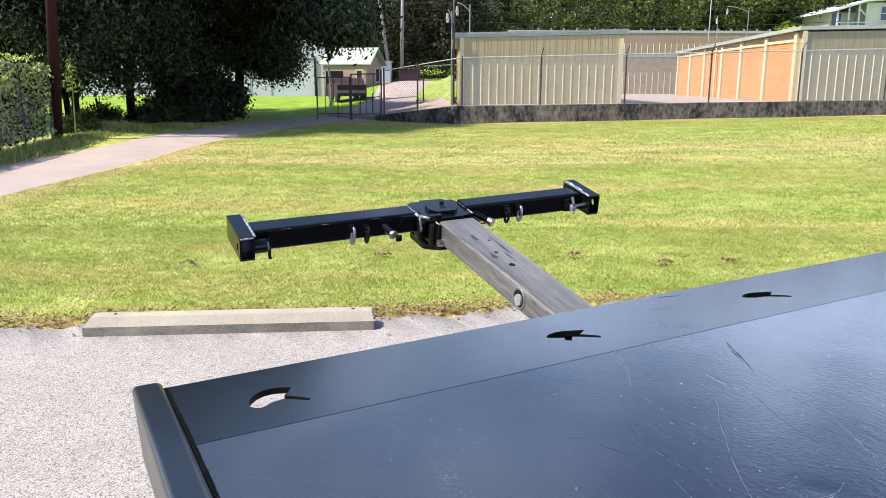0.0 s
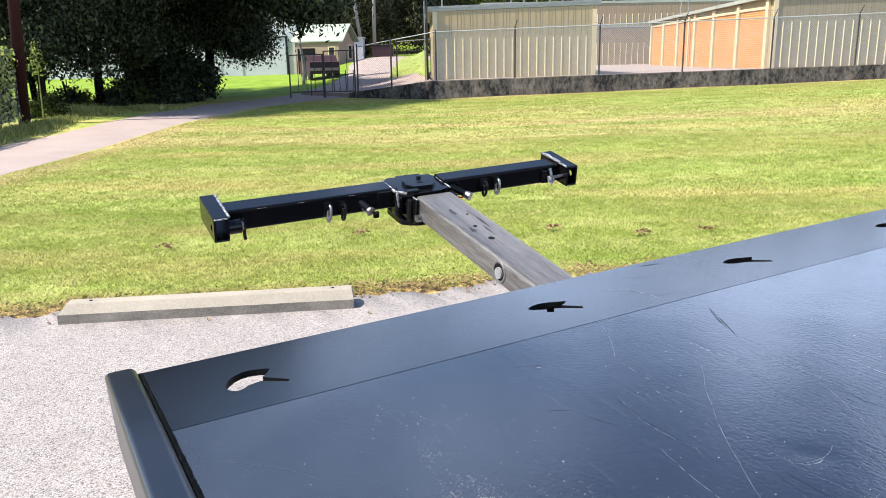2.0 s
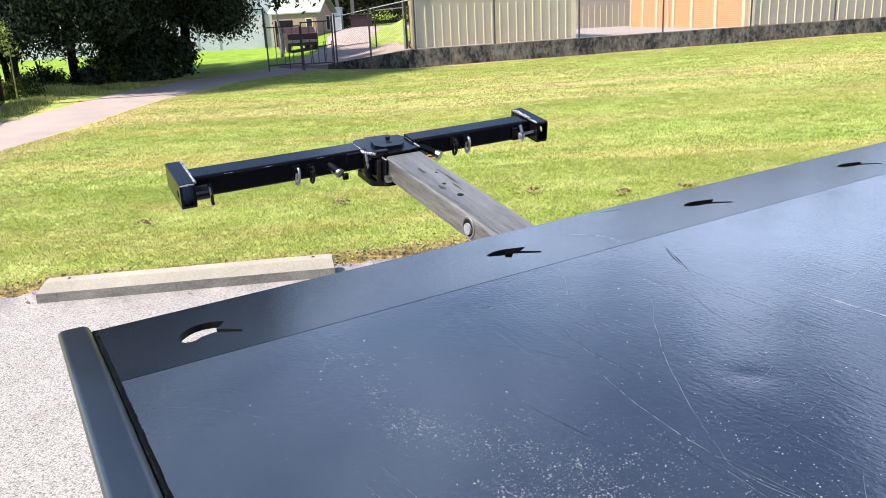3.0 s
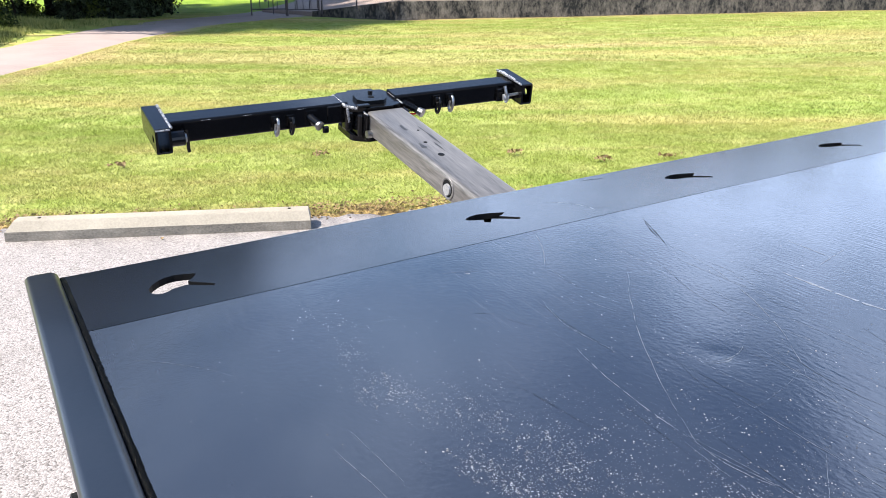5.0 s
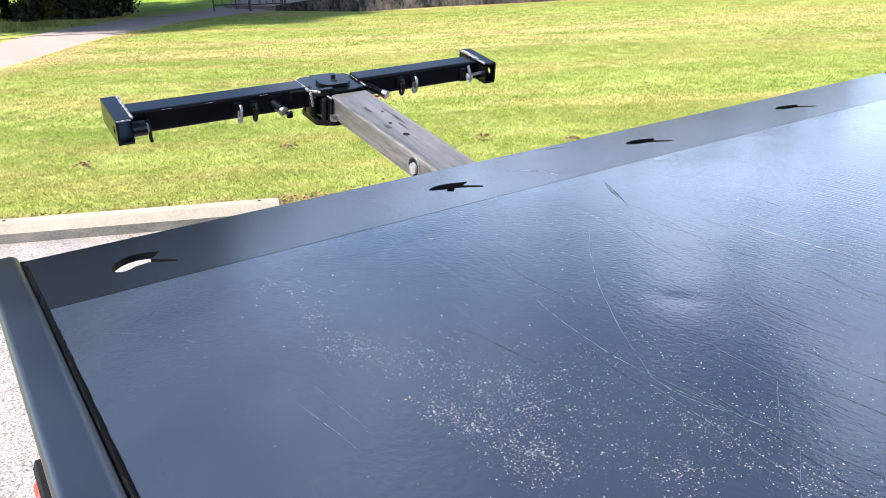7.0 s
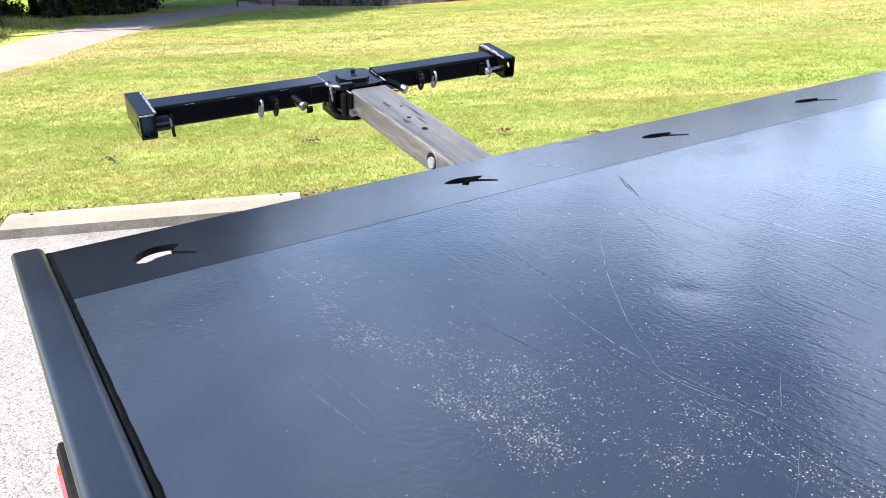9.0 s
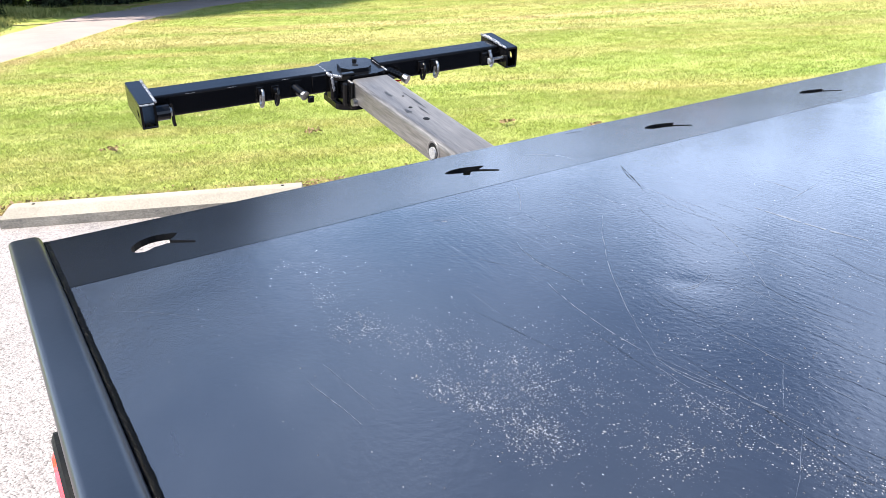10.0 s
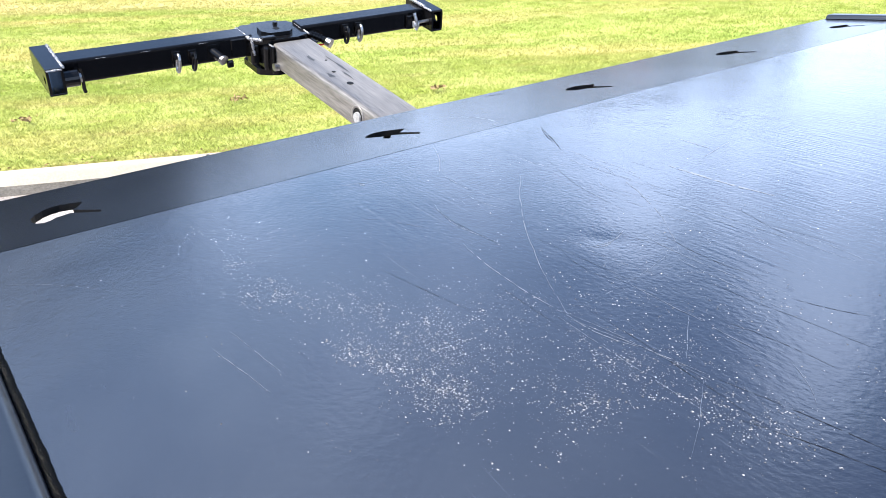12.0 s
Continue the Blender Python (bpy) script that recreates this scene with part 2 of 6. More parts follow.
def deck_material():
    """Dark steel deck plate: satin black paint, rolling grain, dust specks in drifts, faint scuffs."""
    m = bpy.data.materials.new("deck_paint")
    m.use_nodes = True
    nt = m.node_tree
    bsdf = nt.nodes["Principled BSDF"]
    co = nt.nodes.new("ShaderNodeTexCoord")

    def mapped(stretch, turn=0.0):
        spin, mp = nt.nodes.new("ShaderNodeMapping"), nt.nodes.new("ShaderNodeMapping")
        spin.inputs["Rotation"].default_value = (0, 0, turn)
        mp.inputs["Scale"].default_value = stretch
        nt.links.new(co.outputs["Object"], spin.inputs["Vector"])
        nt.links.new(spin.outputs[0], mp.inputs["Vector"])
        return mp.outputs[0]

    def noisy(scale, stretch=(1, 1, 1), turn=0.0, detail=4.0):
        n = nt.nodes.new("ShaderNodeTexNoise")
        n.inputs["Scale"].default_value, n.inputs["Detail"].default_value = scale, detail
        nt.links.new(mapped(stretch, turn), n.inputs["Vector"])
        return n.outputs["Fac"]

    def math_node(op, a, b, c=None):
        n = nt.nodes.new("ShaderNodeMath")
        n.operation = op
        for k, v in enumerate((a, b, c)):
            if isinstance(v, (int, float)):
                n.inputs[k].default_value = v
            elif v is not None:
                nt.links.new(v, n.inputs[k])
        return n.outputs[0]

    def ranged(v, lo, hi, a=0.0, b=1.0):
        n = nt.nodes.new("ShaderNodeMapRange")
        for k, x in (("From Min", lo), ("From Max", hi), ("To Min", a), ("To Max", b)):
            n.inputs[k].default_value = x
        nt.links.new(v, n.inputs["Value"])
        return n.outputs[0]

    def axis_x(k=0):
        n = nt.nodes.new("ShaderNodeSeparateXYZ")
        nt.links.new(co.outputs["Object"], n.inputs[0])
        return n.outputs[k]

    # faint scores left by winched loads, along the truck, and a dull dusty tone
    scuff = math_node("MAXIMUM", ranged(noisy(9, (30, 0.9, 1), 0.14, 4), 0.64, 0.74), ranged(noisy(7, (30, 1.1, 1), 0.30, 4), 0.69, 0.78))
    patchy = ranged(noisy(2.2, (1, 0.6, 1), 0.4, 3), 0.45, 0.6)
    scuff = math_node("MULTIPLY", scuff, patchy)
    dust = ranged(noisy(1.6, (1, 0.6, 1), 0.9, 7), 0.42, 0.72)
    mix1 = nt.nodes.new("ShaderNodeMix")
    mix1.data_type = "RGBA"
    mix1.inputs[6].default_value, mix1.inputs[7].default_value = (0.0032, 0.0048, 0.0112, 1), (0.0070, 0.0094, 0.0180, 1)
    nt.links.new(dust, mix1.inputs["Factor"])
    # a lighter grey tone along the rail, fading out across the plate
    rail_tone = nt.nodes.new("ShaderNodeMix")
    rail_tone.data_type = "RGBA"
    rail_tone.inputs[7].default_value = (0.027, 0.032, 0.042, 1)
    nt.links.new(mix1.outputs[2], rail_tone.inputs[6])
    nt.links.new(math_node("MULTIPLY", ranged(noisy(5, (1, 0.5, 1), 0.5, 6), 0.32, 0.66, 0.3, 1.0), ranged(axis_x(), 0.18, 0.52, 0.72, 0.0)), rail_tone.inputs["Factor"])
    mix2 = nt.nodes.new("ShaderNodeMix")
    mix2.data_type = "RGBA"
    mix2.inputs[7].default_value = (0.05, 0.055, 0.065, 1)
    nt.links.new(rail_tone.outputs[2], mix2.inputs[6])
    nt.links.new(math_node("MULTIPLY", scuff, 0.22), mix2.inputs["Factor"])
    nt.links.new(mix2.outputs[2], bsdf.inputs["Base Color"])
    rough = math_node("ADD", ranged(noisy(2.0, (1, 0.5, 1), 0.3, 6), 0.3, 0.7, 0.08, 0.17), math_node("MULTIPLY_ADD", noisy(60, (1, 0.15, 1), 0.1, 4), 0.05, ranged(axis_x(), 0.1, 0.5, 0.10, 0.0)))
    nt.links.new(rough, bsdf.inputs["Roughness"])
    bsdf.inputs["Specular IOR Level"].default_value = 0.5
    bsdf.inputs["IOR"].default_value = 1.6
    # relief: fine drawn ripples along the truck, a leathery peel, shallow swells
    ripple = noisy(185, (1.0, 0.022, 1), 0.14, 4)
    wide = noisy(70, (1.0, 0.05, 1), 0.24, 3)
    peel = noisy(210, (1, 0.6, 1), 0, 3)
    swell = noisy(2.6, (1, 1, 1), 0.2, 2)
    worn = math_node("MULTIPLY", ranged(noisy(2.2, (1, 0.7, 1), 1.4, 4), 0.40, 0.58, 0.1, 1.0), math_node("MULTIPLY", ranged(axis_x(), 0.32, 0.66, 0.2, 1.0), ranged(axis_x(), 0.85, 1.3, 1.0, 0.7)))
    worn = math_node("MULTIPLY", worn, ranged(axis_x(1), -0.52, -0.36, 1.0, 0.12))
    h = math_node("MULTIPLY", math_node("MULTIPLY_ADD", wide, 0.026, math_node("MULTIPLY", ripple, 0.092)), worn)
    h = math_node("ADD", h, math_node("MULTIPLY", peel, ranged(axis_x(), 0.2, 0.55, 0.07, 0.055)))
    crease = noisy(75, (1, 0.5, 1), 0.5, 6)
    h = math_node("ADD", h, math_node("MULTIPLY", crease, ranged(axis_x(), 0.15, 0.5, 0.075, 0.033)))
    h = math_node("ADD", h, math_node("MULTIPLY", swell, 0.55))
    h = math_node("ADD", h, math_node("MULTIPLY", scuff, -0.02))
    bp = nt.nodes.new("ShaderNodeBump")
    bp.inputs["Strength"].default_value, bp.inputs["Distance"].default_value = 0.7, 0.006
    nt.links.new(h, bp.inputs["Height"])
    nt.links.new(bp.outputs[0], bsdf.inputs["Normal"])
    return m


def chip_seal():
    """Pale stone chips set in bleached binder."""
    m = mat("pale_chip_seal", (0.195, 0.178, 0.169), (0.26, 0.24, 0.23), 0.9, 8, 0.92, 0, 0, 0.04)
    nt = m.node_tree
    bsdf = nt.nodes["Principled BSDF"]
    co = nt.nodes.new("ShaderNodeTexCoord")
    stones = nt.nodes.new("ShaderNodeTexVoronoi")
    stones.inputs["Scale"].default_value = 130
    nt.links.new(co.outputs["Object"], stones.inputs["Vector"])
    sep = nt.nodes.new("ShaderNodeSeparateColor")
    nt.links.new(stones.outputs["Color"], sep.inputs[0])
    tone = nt.nodes.new("ShaderNodeValToRGB")
    cr = tone.color_ramp
    cr.elements[0].position, cr.elements[0].color = 0.0, (0.40, 0.38, 0.36, 1)
    cr.elements[1].position, cr.elements[1].color = 1.0, (1.33, 1.31, 1.30, 1)
    mid = cr.elements.new(0.16)
    mid.color = (0.85, 0.82, 0.80, 1)
    nt.links.new(sep.outputs[0], tone.inputs[0])
    gap = nt.nodes.new("ShaderNodeMapRange")
    gap.inputs["From Min"].default_value, gap.inputs["From Max"].default_value = 0.45, 0.85
    gap.inputs["To Min"].default_value, gap.inputs["To Max"].default_value = 1.0, 0.62
    nt.links.new(stones.outputs["Distance"], gap.inputs["Value"])
    base = bsdf.inputs["Base Color"].links[0].from_socket
    a, b = nt.nodes.new("ShaderNodeVectorMath"), nt.nodes.new("ShaderNodeVectorMath")
    a.operation, b.operation = "MULTIPLY", "SCALE"
    nt.links.new(base, a.inputs[0])
    nt.links.new(tone.outputs[0], a.inputs[1])
    nt.links.new(a.outputs[0], b.inputs[0])
    nt.links.new(gap.outputs[0], b.inputs["Scale"])
    nt.links.new(b.outputs[0], bsdf.inputs["Base Color"])
    bp = nt.nodes.new("ShaderNodeBump")
    bp.invert = True
    bp.inputs["Strength"].default_value, bp.inputs["Distance"].default_value = 0.5, 0.006
    nt.links.new(stones.outputs["Distance"], bp.inputs["Height"])
    nt.links.new(bp.outputs[0], bsdf.inputs["Normal"])
    return m


DECK = deck_material()
TAIL = mat("tail_paint", (0.0036, 0.0044, 0.0072), (0.0080, 0.0092, 0.0135), 3, 260, 0.20, 0, 0.02, 0.05, spec=0.36)
RAIL = mat("rail_paint", (0.0028, 0.0036, 0.0062), (0.0065, 0.0078, 0.0120), 6, 120, 0.30, 0, 0.012, 0.05, spec=0.42)
for painted in (TAIL, RAIL):
    painted.node_tree.nodes["Principled BSDF"].inputs["IOR"].default_value = 1.65
BLACK = mat("gloss_black_paint", (0.0015, 0.0015, 0.0018), (0.004, 0.004, 0.0045), 12, 120, 0.14, 0, 0.015, 0.03, spec=0.19)
WELD = mat("bright_weld_bead", (0.004, 0.004, 0.004), (0.42, 0.42, 0.43), 110, 300, 0.28, 0.6, 0.4, 0.1)
ZINC = mat("bright_zinc", (0.22, 0.22, 0.22), (0.40, 0.40, 0.40), 40, 160, 0.4, 0.5, 0.05, 0.08)
STEEL = mat("worn_bare_steel", (0.026, 0.024, 0.023), (0.218, 0.205, 0.194), 6, 80, 0.40, 0.35, 0.03, 0.14, stretch=(4, 0.22, 2.5))
GREASE = mat("dried_grease", (0.010, 0.009, 0.009), (0.045, 0.042, 0.040), 40, 160, 0.45, 0.2, 0.05, 0.1)
CHROME = mat("zinc_plated_steel", (0.12, 0.12, 0.12), (0.34, 0.34, 0.34), 40, 160, 0.34, 1.0, 0.05, 0.08)
RUBBER = mat("black_rubber", (0.005, 0.005, 0.005), (0.012, 0.012, 0.012), 10, 120, 0.8, 0, 0.2, 0.1)
RED = mat("red_lens", (0.45, 0.012, 0.01), (0.62, 0.02, 0.016), 20, 200, 0.15, 0, 0.02, 0.05)
BEAD_BLACK = mat("glossy_black_bead", (0.0006, 0.0006, 0.0007), (0.0015, 0.0015, 0.0016), 60, 300, 0.22, 0, 0.5, 0.1, spec=0.05)
# near-black that colours in the shade of holes; dark marks use it too
HOLE = mat("hole_shade_and_dark_marks", (0.0015, 0.0015, 0.0016), (0.004, 0.004, 0.004), 20, 100, 0.6, spec=0.15)
CONCRETE = mat("cast_concrete", (0.185, 0.16, 0.122), (0.29, 0.258, 0.203), 3, 70, 0.85, 0, 0.25, 0.08)
STOPSIDE = mat("weathered_concrete", (0.075, 0.064, 0.049), (0.27, 0.235, 0.182), 5, 60, 0.88, 0, 0.35, 0.08, stretch=(1, 1, 1.6))
LOT = chip_seal()
ROADM = mat("sunbleached_asphalt", (0.202, 0.157, 0.140), (0.296, 0.238, 0.213), 0.8, 40, 0.92, 0, 0.3, 0.05)
OLDWALL = mat("stained_retaining_wall", (0.003, 0.0028, 0.0025), (0.135, 0.115, 0.092), 1.3, 7, 0.9, 0, 0.4, 0.05, stretch=(1.2, 1.2, 0.7))
for n in OLDWALL.node_tree.nodes:
    if n.type == "VALTORGB":
        n.color_ramp.elements[0].position, n.color_ramp.elements[1].position = 0.42, 0.62
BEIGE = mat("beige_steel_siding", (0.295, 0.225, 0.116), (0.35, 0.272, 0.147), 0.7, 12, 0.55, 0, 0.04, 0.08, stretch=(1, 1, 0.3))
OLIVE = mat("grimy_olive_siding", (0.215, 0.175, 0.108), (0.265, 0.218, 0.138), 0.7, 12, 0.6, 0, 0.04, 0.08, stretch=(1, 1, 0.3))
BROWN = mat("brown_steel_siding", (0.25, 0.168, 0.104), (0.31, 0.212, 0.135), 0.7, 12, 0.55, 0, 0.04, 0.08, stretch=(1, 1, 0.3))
# ribs paler than their sheet: the sun that catches them is in the colour
RIBM = mat("lit_beige_rib", (0.54, 0.44, 0.25), (0.64, 0.53, 0.31), 1, 14, 0.5, 0, 0.03, 0.08)
SEAMS = mat("dark_siding_lap", (0.15, 0.118, 0.068), (0.25, 0.195, 0.11), 3, 20, 0.7, 0, 0.05, 0.08, stretch=(1, 1, 0.3))
TRIM = mat("cream_trim", (0.48, 0.38, 0.22), (0.58, 0.475, 0.29), 1.2, 16, 0.5, 0, 0.03, 0.08)
ROOFM = mat("galvanised_roof", (0.24, 0.245, 0.205), (0.36, 0.365, 0.31), 0.8, 10, 0.5, 0.05, 0.05, 0.1)
ORANGE = mat("orange_roller_door", (0.50, 0.195, 0.052), (0.58, 0.24, 0.072), 0.8, 12, 0.5, 0, 0.03, 0.08)
SLAB = mat("yard_concrete", (0.205, 0.158, 0.138), (0.285, 0.225, 0.20), 0.5, 12, 0.9, 0, 0.1, 0.05)
WHITE = mat("white_painted_block", (0.42, 0.43, 0.44), (0.54, 0.55, 0.56), 0.5, 8, 0.7, 0, 0.1, 0.05)
CREAM = mat("cream_house_paint", (0.45, 0.42, 0.33), (0.56, 0.53, 0.43), 0.8, 14, 0.6, 0, 0.05, 0.05)
TAN = mat("tan_clapboard", (0.21, 0.15, 0.105), (0.28, 0.205, 0.145), 0.8, 14, 0.7, 0, 0.1, 0.05)
GREENROOF = mat("pale_green_metal_roof", (0.185, 0.225, 0.175), (0.255, 0.295, 0.235), 0.6, 10, 0.45, 0.1, 0.05, 0.1)
GLASS = mat("dark_window_glass", (0.015, 0.018, 0.022), (0.03, 0.035, 0.04), 1, 10, 0.08, 0, 0, 0.03)
MAROON = mat("dark_maroon_paint", (0.018, 0.004, 0.007), (0.038, 0.008, 0.013), 2, 20, 0.6, 0, 0.02, 0.1)
GALV = mat("galvanised_fence_steel", (0.16, 0.16, 0.155), (0.28, 0.28, 0.27), 4, 40, 0.5, 0.3, 0.05, 0.1)
CHAIN = mat("bright_chain_link_wire", (0.30, 0.30, 0.29), (0.48, 0.48, 0.47), 4, 40, 0.5, 0.3, 0.05, 0.1)
RUSTY = mat("dark_weathered_gate_steel", (0.022, 0.018, 0.019), (0.075, 0.060, 0.058), 5, 40, 0.6, 0.4, 0.1, 0.1)
WOODPOLE = mat("creosoted_pole", (0.014, 0.005, 0.004), (0.045, 0.016, 0.013), 2, 24, 0.85, 0, 0.5, 0.05, spec=0.1, stretch=(6, 6, 0.4))
GREYPOLE = mat("grey_weathered_pole", (0.16, 0.145, 0.13), (0.30, 0.275, 0.25), 2, 24, 0.85, 0, 0.4, 0.05, stretch=(6, 6, 0.4))
BARK = mat("dark_bark", (0.004, 0.0034, 0.0026), (0.016, 0.013, 0.010), 3, 22, 0.9, 0, 0.8, 0.05, spec=0.1, stretch=(5, 5, 0.7))
# the shade of crowns and undergrowth is put into this near-black green
LEAF_DARK = leafy("shade_dark_leaves", (0.0045, 0.0078, 0.0048), (0.058, 0.077, 0.040), 0.6, 0.30)
LEAF_WOOD = leafy("woodland_leaves", (0.006, 0.013, 0.004), (0.120, 0.146, 0.032), 0.22, spread=0.2)
for n in LEAF_WOOD.node_tree.nodes:
    if n.type == "VALTORGB":
        n.color_ramp.elements[0].position, n.color_ramp.elements[1].position = 0.40, 0.66
# darker copy of the woodland leaves, half shade put into the colour
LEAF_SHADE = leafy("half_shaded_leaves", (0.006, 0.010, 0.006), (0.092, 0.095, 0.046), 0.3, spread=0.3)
# sun flecks and dark gaps of the ivy are put into this wide range
LEAF_IVY = leafy("sunlit_ivy_leaves", (0.004, 0.012, 0.002), (0.40, 0.47, 0.13), 9.0, 0.3, 1.1)
WEED = leafy("roadside_weeds", (0.13, 0.16, 0.04), (0.36, 0.35, 0.12), 1.5, 0.3)
LAWN = lawn_material("lawn_soil_and_thatch", False)
BLADE = lawn_material("lawn_blades", True)
GRIT = mat("pale_grit", (0.030, 0.030, 0.032), (0.20, 0.197, 0.202), 300, 900, 0.45, 0, 0, 0.1, island=1.0)
BANK = mat("rough_bank_grass", (0.12, 0.17, 0.035), (0.30, 0.33, 0.10), 3, 30, 0.85, 0, 0.6, 0.05, spec=0.1)
DEADLEAF = mat("dry_leaf", (0.12, 0.072, 0.03), (0.27, 0.18, 0.075), 30, 200, 0.8)


# ---- building blocks ----
def link_mesh(name, bm, material, parent=None, smooth=False):
    me = bpy.data.meshes.new(name)
    bmesh.ops.recalc_face_normals(bm, faces=bm.faces)
    bm.to_mesh(me)
    bm.free()
    for m in material if isinstance(material, (list, tuple)) else [material]:
        me.materials.append(m)
    if smooth:
        for p in me.polygons:
            p.use_smooth = True
    ob = new(name, me)
    ob.parent = parent
    return ob


def part(name, bm, material, parent, label="", smooth=False):
    ob = link_mesh(name, bm, material, parent, smooth)
    return tagged(ob, label) if label else ob


def thing(name, label, category, at=None, group="", kind=""):
    ob = tagged(new(name), label, category, group, kind)
    ob.empty_display_size = 0.1
    ob.matrix_world = at or Matrix()
    return ob


def box(a, b, bevel=0.0, bm=None, m=None, seg=2):
    bm = bm or bmesh.new()
    made = bmesh.ops.create_cube(bm, size=1)["verts"]
    for v in made:
        v.co = Vector([a[i] + (b[i] - a[i]) * (v.co[i] + 0.5) for i in range(3)])
    if bevel:
        edges = list({e for v in made for e in v.link_edges})
        made = bmesh.ops.bevel(bm, geom=edges, offset=bevel, segments=seg, affect="EDGES", profile=0.5)["verts"]
    if m:
        bmesh.ops.transform(bm, matrix=m, verts=made)
    return bm


def rod(p, q, r, r2=None, seg=10, bm=None, caps=True):
    bm = bm or bmesh.new()
    p, q = Vector(p), Vector(q)
    d = q - p
    m = Matrix.Translation((p + q) / 2) @ d.to_track_quat("Z", "Y").to_matrix().to_4x4()
    bmesh.ops.create_cone(bm, cap_ends=caps, segments=seg, radius1=r, radius2=r if r2 is None else r2, depth=d.length, matrix=m)
    return bm


def box_edge(bm, w):
    """Break the sharp edges of a mesh with a small chamfer."""
    bmesh.ops.bevel(bm, geom=[e for e in bm.edges if len(e.link_faces) == 2 and e.calc_face_angle(0) > 0.6], offset=w, segments=1, affect="EDGES")
    return bm


def bent(points, r, seg=8, bm=None, close=False, r2=None):
    """A round bar along a line of points."""
    bm = bm or bmesh.new()
    pts = [Vector(p) for p in points]
    n, rings, side = len(pts), [], None
    for i, p in enumerate(pts):
        a = pts[i - 1] if i or close else p
        b = pts[(i + 1) % n] if i < n - 1 or close else p
        t = (b - a).normalized()
        if side is None:
            side = t.orthogonal().normalized()
        side = (side - t * side.dot(t)).normalized()
        up = t.cross(side)
        rr = r if r2 is None else r + (r2 - r) * i / (n - 1)
        rings.append([bm.verts.new(p + (side * math.cos(k * math.tau / seg) + up * math.sin(k * math.tau / seg)) * rr) for k in range(seg)])
    for i in range(n if close else n - 1):
        a, b = rings[i], rings[(i + 1) % n]
        for k in range(seg):
            bm.faces.new((a[k], a[(k + 1) % seg], b[(k + 1) % seg], b[k]))
    if not close:
        bm.faces.new(rings[0][::-1])
        bm.faces.new(rings[-1])
    return bm


def prism(outline, axis, a, b, bm=None):
    """An outline of two coordinates drawn out along an axis from a to b."""
    bm = bm or bmesh.new()

    def at(p, s):
        c = [0, 0, 0]
        free = [i for i in range(3) if i != axis]
        c[free[0]], c[free[1]], c[axis] = p[0], p[1], s
        return c

    lo, hi = [bm.verts.new(at(p, a)) for p in outline], [bm.verts.new(at(p, b)) for p in outline]
    n = len(outline)
    for i in range(n):
        bm.faces.new((lo[i], lo[(i + 1) % n], hi[(i + 1) % n], hi[i]))
    bm.faces.new(lo[::-1])
    bm.faces.new(hi)
    return bm


def plate_with_holes(outer, holes, z0, z1):
    """A flat plate between z0 and z1 with openings cut right through it."""
    bm = bmesh.new()
    loops, edges = [], []
    for loop in [outer, *holes]:
        vs = [bm.verts.new((x, y, z1)) for x, y in loop]
        loops.append(vs)
        edges += [bm.edges.new((vs[i], vs[(i + 1) % len(vs)])) for i in range(len(vs))]
    bmesh.ops.triangle_fill(bm, use_beauty=True, use_dissolve=False, edges=edges)
    top = list(bm.faces)
    low = {v: bm.verts.new((v.co.x, v.co.y, z0)) for vs in loops for v in vs}
    for f in top:
        bm.faces.new([low[v] for v in reversed(f.verts)])
    for vs in loops:
        for i in range(len(vs)):
            a, b = vs[i], vs[(i + 1) % len(vs)]
            bm.faces.new((a, b, low[b], low[a]))
    return bm


def from_arrays(name, verts, faces, material, parent=None, smooth=False):
    me = bpy.data.meshes.new(name)
    n, k = faces.shape
    me.vertices.add(len(verts))
    me.vertices.foreach_set("co", np.ascontiguousarray(verts, np.float32).ravel())
    me.loops.add(n * k)
    me.loops.foreach_set("vertex_index", np.ascontiguousarray(faces, np.int32).ravel())
    me.polygons.add(n)
    me.polygons.foreach_set("loop_start", np.arange(0, n * k, k, dtype=np.int32))
    me.polygons.foreach_set("loop_total", np.full(n, k, np.int32))
    me.update(calc_edges=True)
    me.materials.append(material)
    if smooth:
        me.polygons.foreach_set("use_smooth", np.ones(n, bool))
    ob = new(name, me)
    ob.parent = parent
    return ob


rng = np.random.default_rng(7)


def leaves(centres, size, rng, flat=0.35, out=None):
    """One leaf at each centre, turned at random, or facing more or less outward from its clump."""
    n = len(centres)
    a = rng.normal(size=(n, 3))
    a[:, 2] *= flat + 0.3
    face = rng.normal(size=(n, 3))
    if out is not None:
        face = face * 0.55 + out / (np.linalg.norm(out, axis=1)[:, None] + 1e-9) * 1.3
        a = np.cross(face, a)
    a /= np.linalg.norm(a, axis=1)[:, None]
    b = np.cross(a, face)
    b /= np.linalg.norm(b, axis=1)[:, None] + 1e-9
    s = size * rng.uniform(0.6, 1.4, (n, 1))
    v = np.stack([centres - a * s, centres + b * s * 0.45, centres + a * s, centres - b * s * 0.45], 1).reshape(-1, 3)
    f = np.arange(4 * n).reshape(n, 4)
    return v, f


# ---- the lie of the land: u to the right and d ahead of the spot beside the truck ----
YAW = radians(-27.08)
FAR = Matrix.Translation((-0.08, -1.21, 0)) @ Matrix.Rotation(YAW, 4, "Z")
CO, SI = math.cos(YAW), math.sin(YAW)


def to_xy(u, d):
    return u * CO - d * SI - 0.08, u * SI + d * CO - 1.21


def smooth(a, b, v):
    t = np.clip((v - a) / (b - a), 0, 1)
    return t * t * (3 - 2 * t)


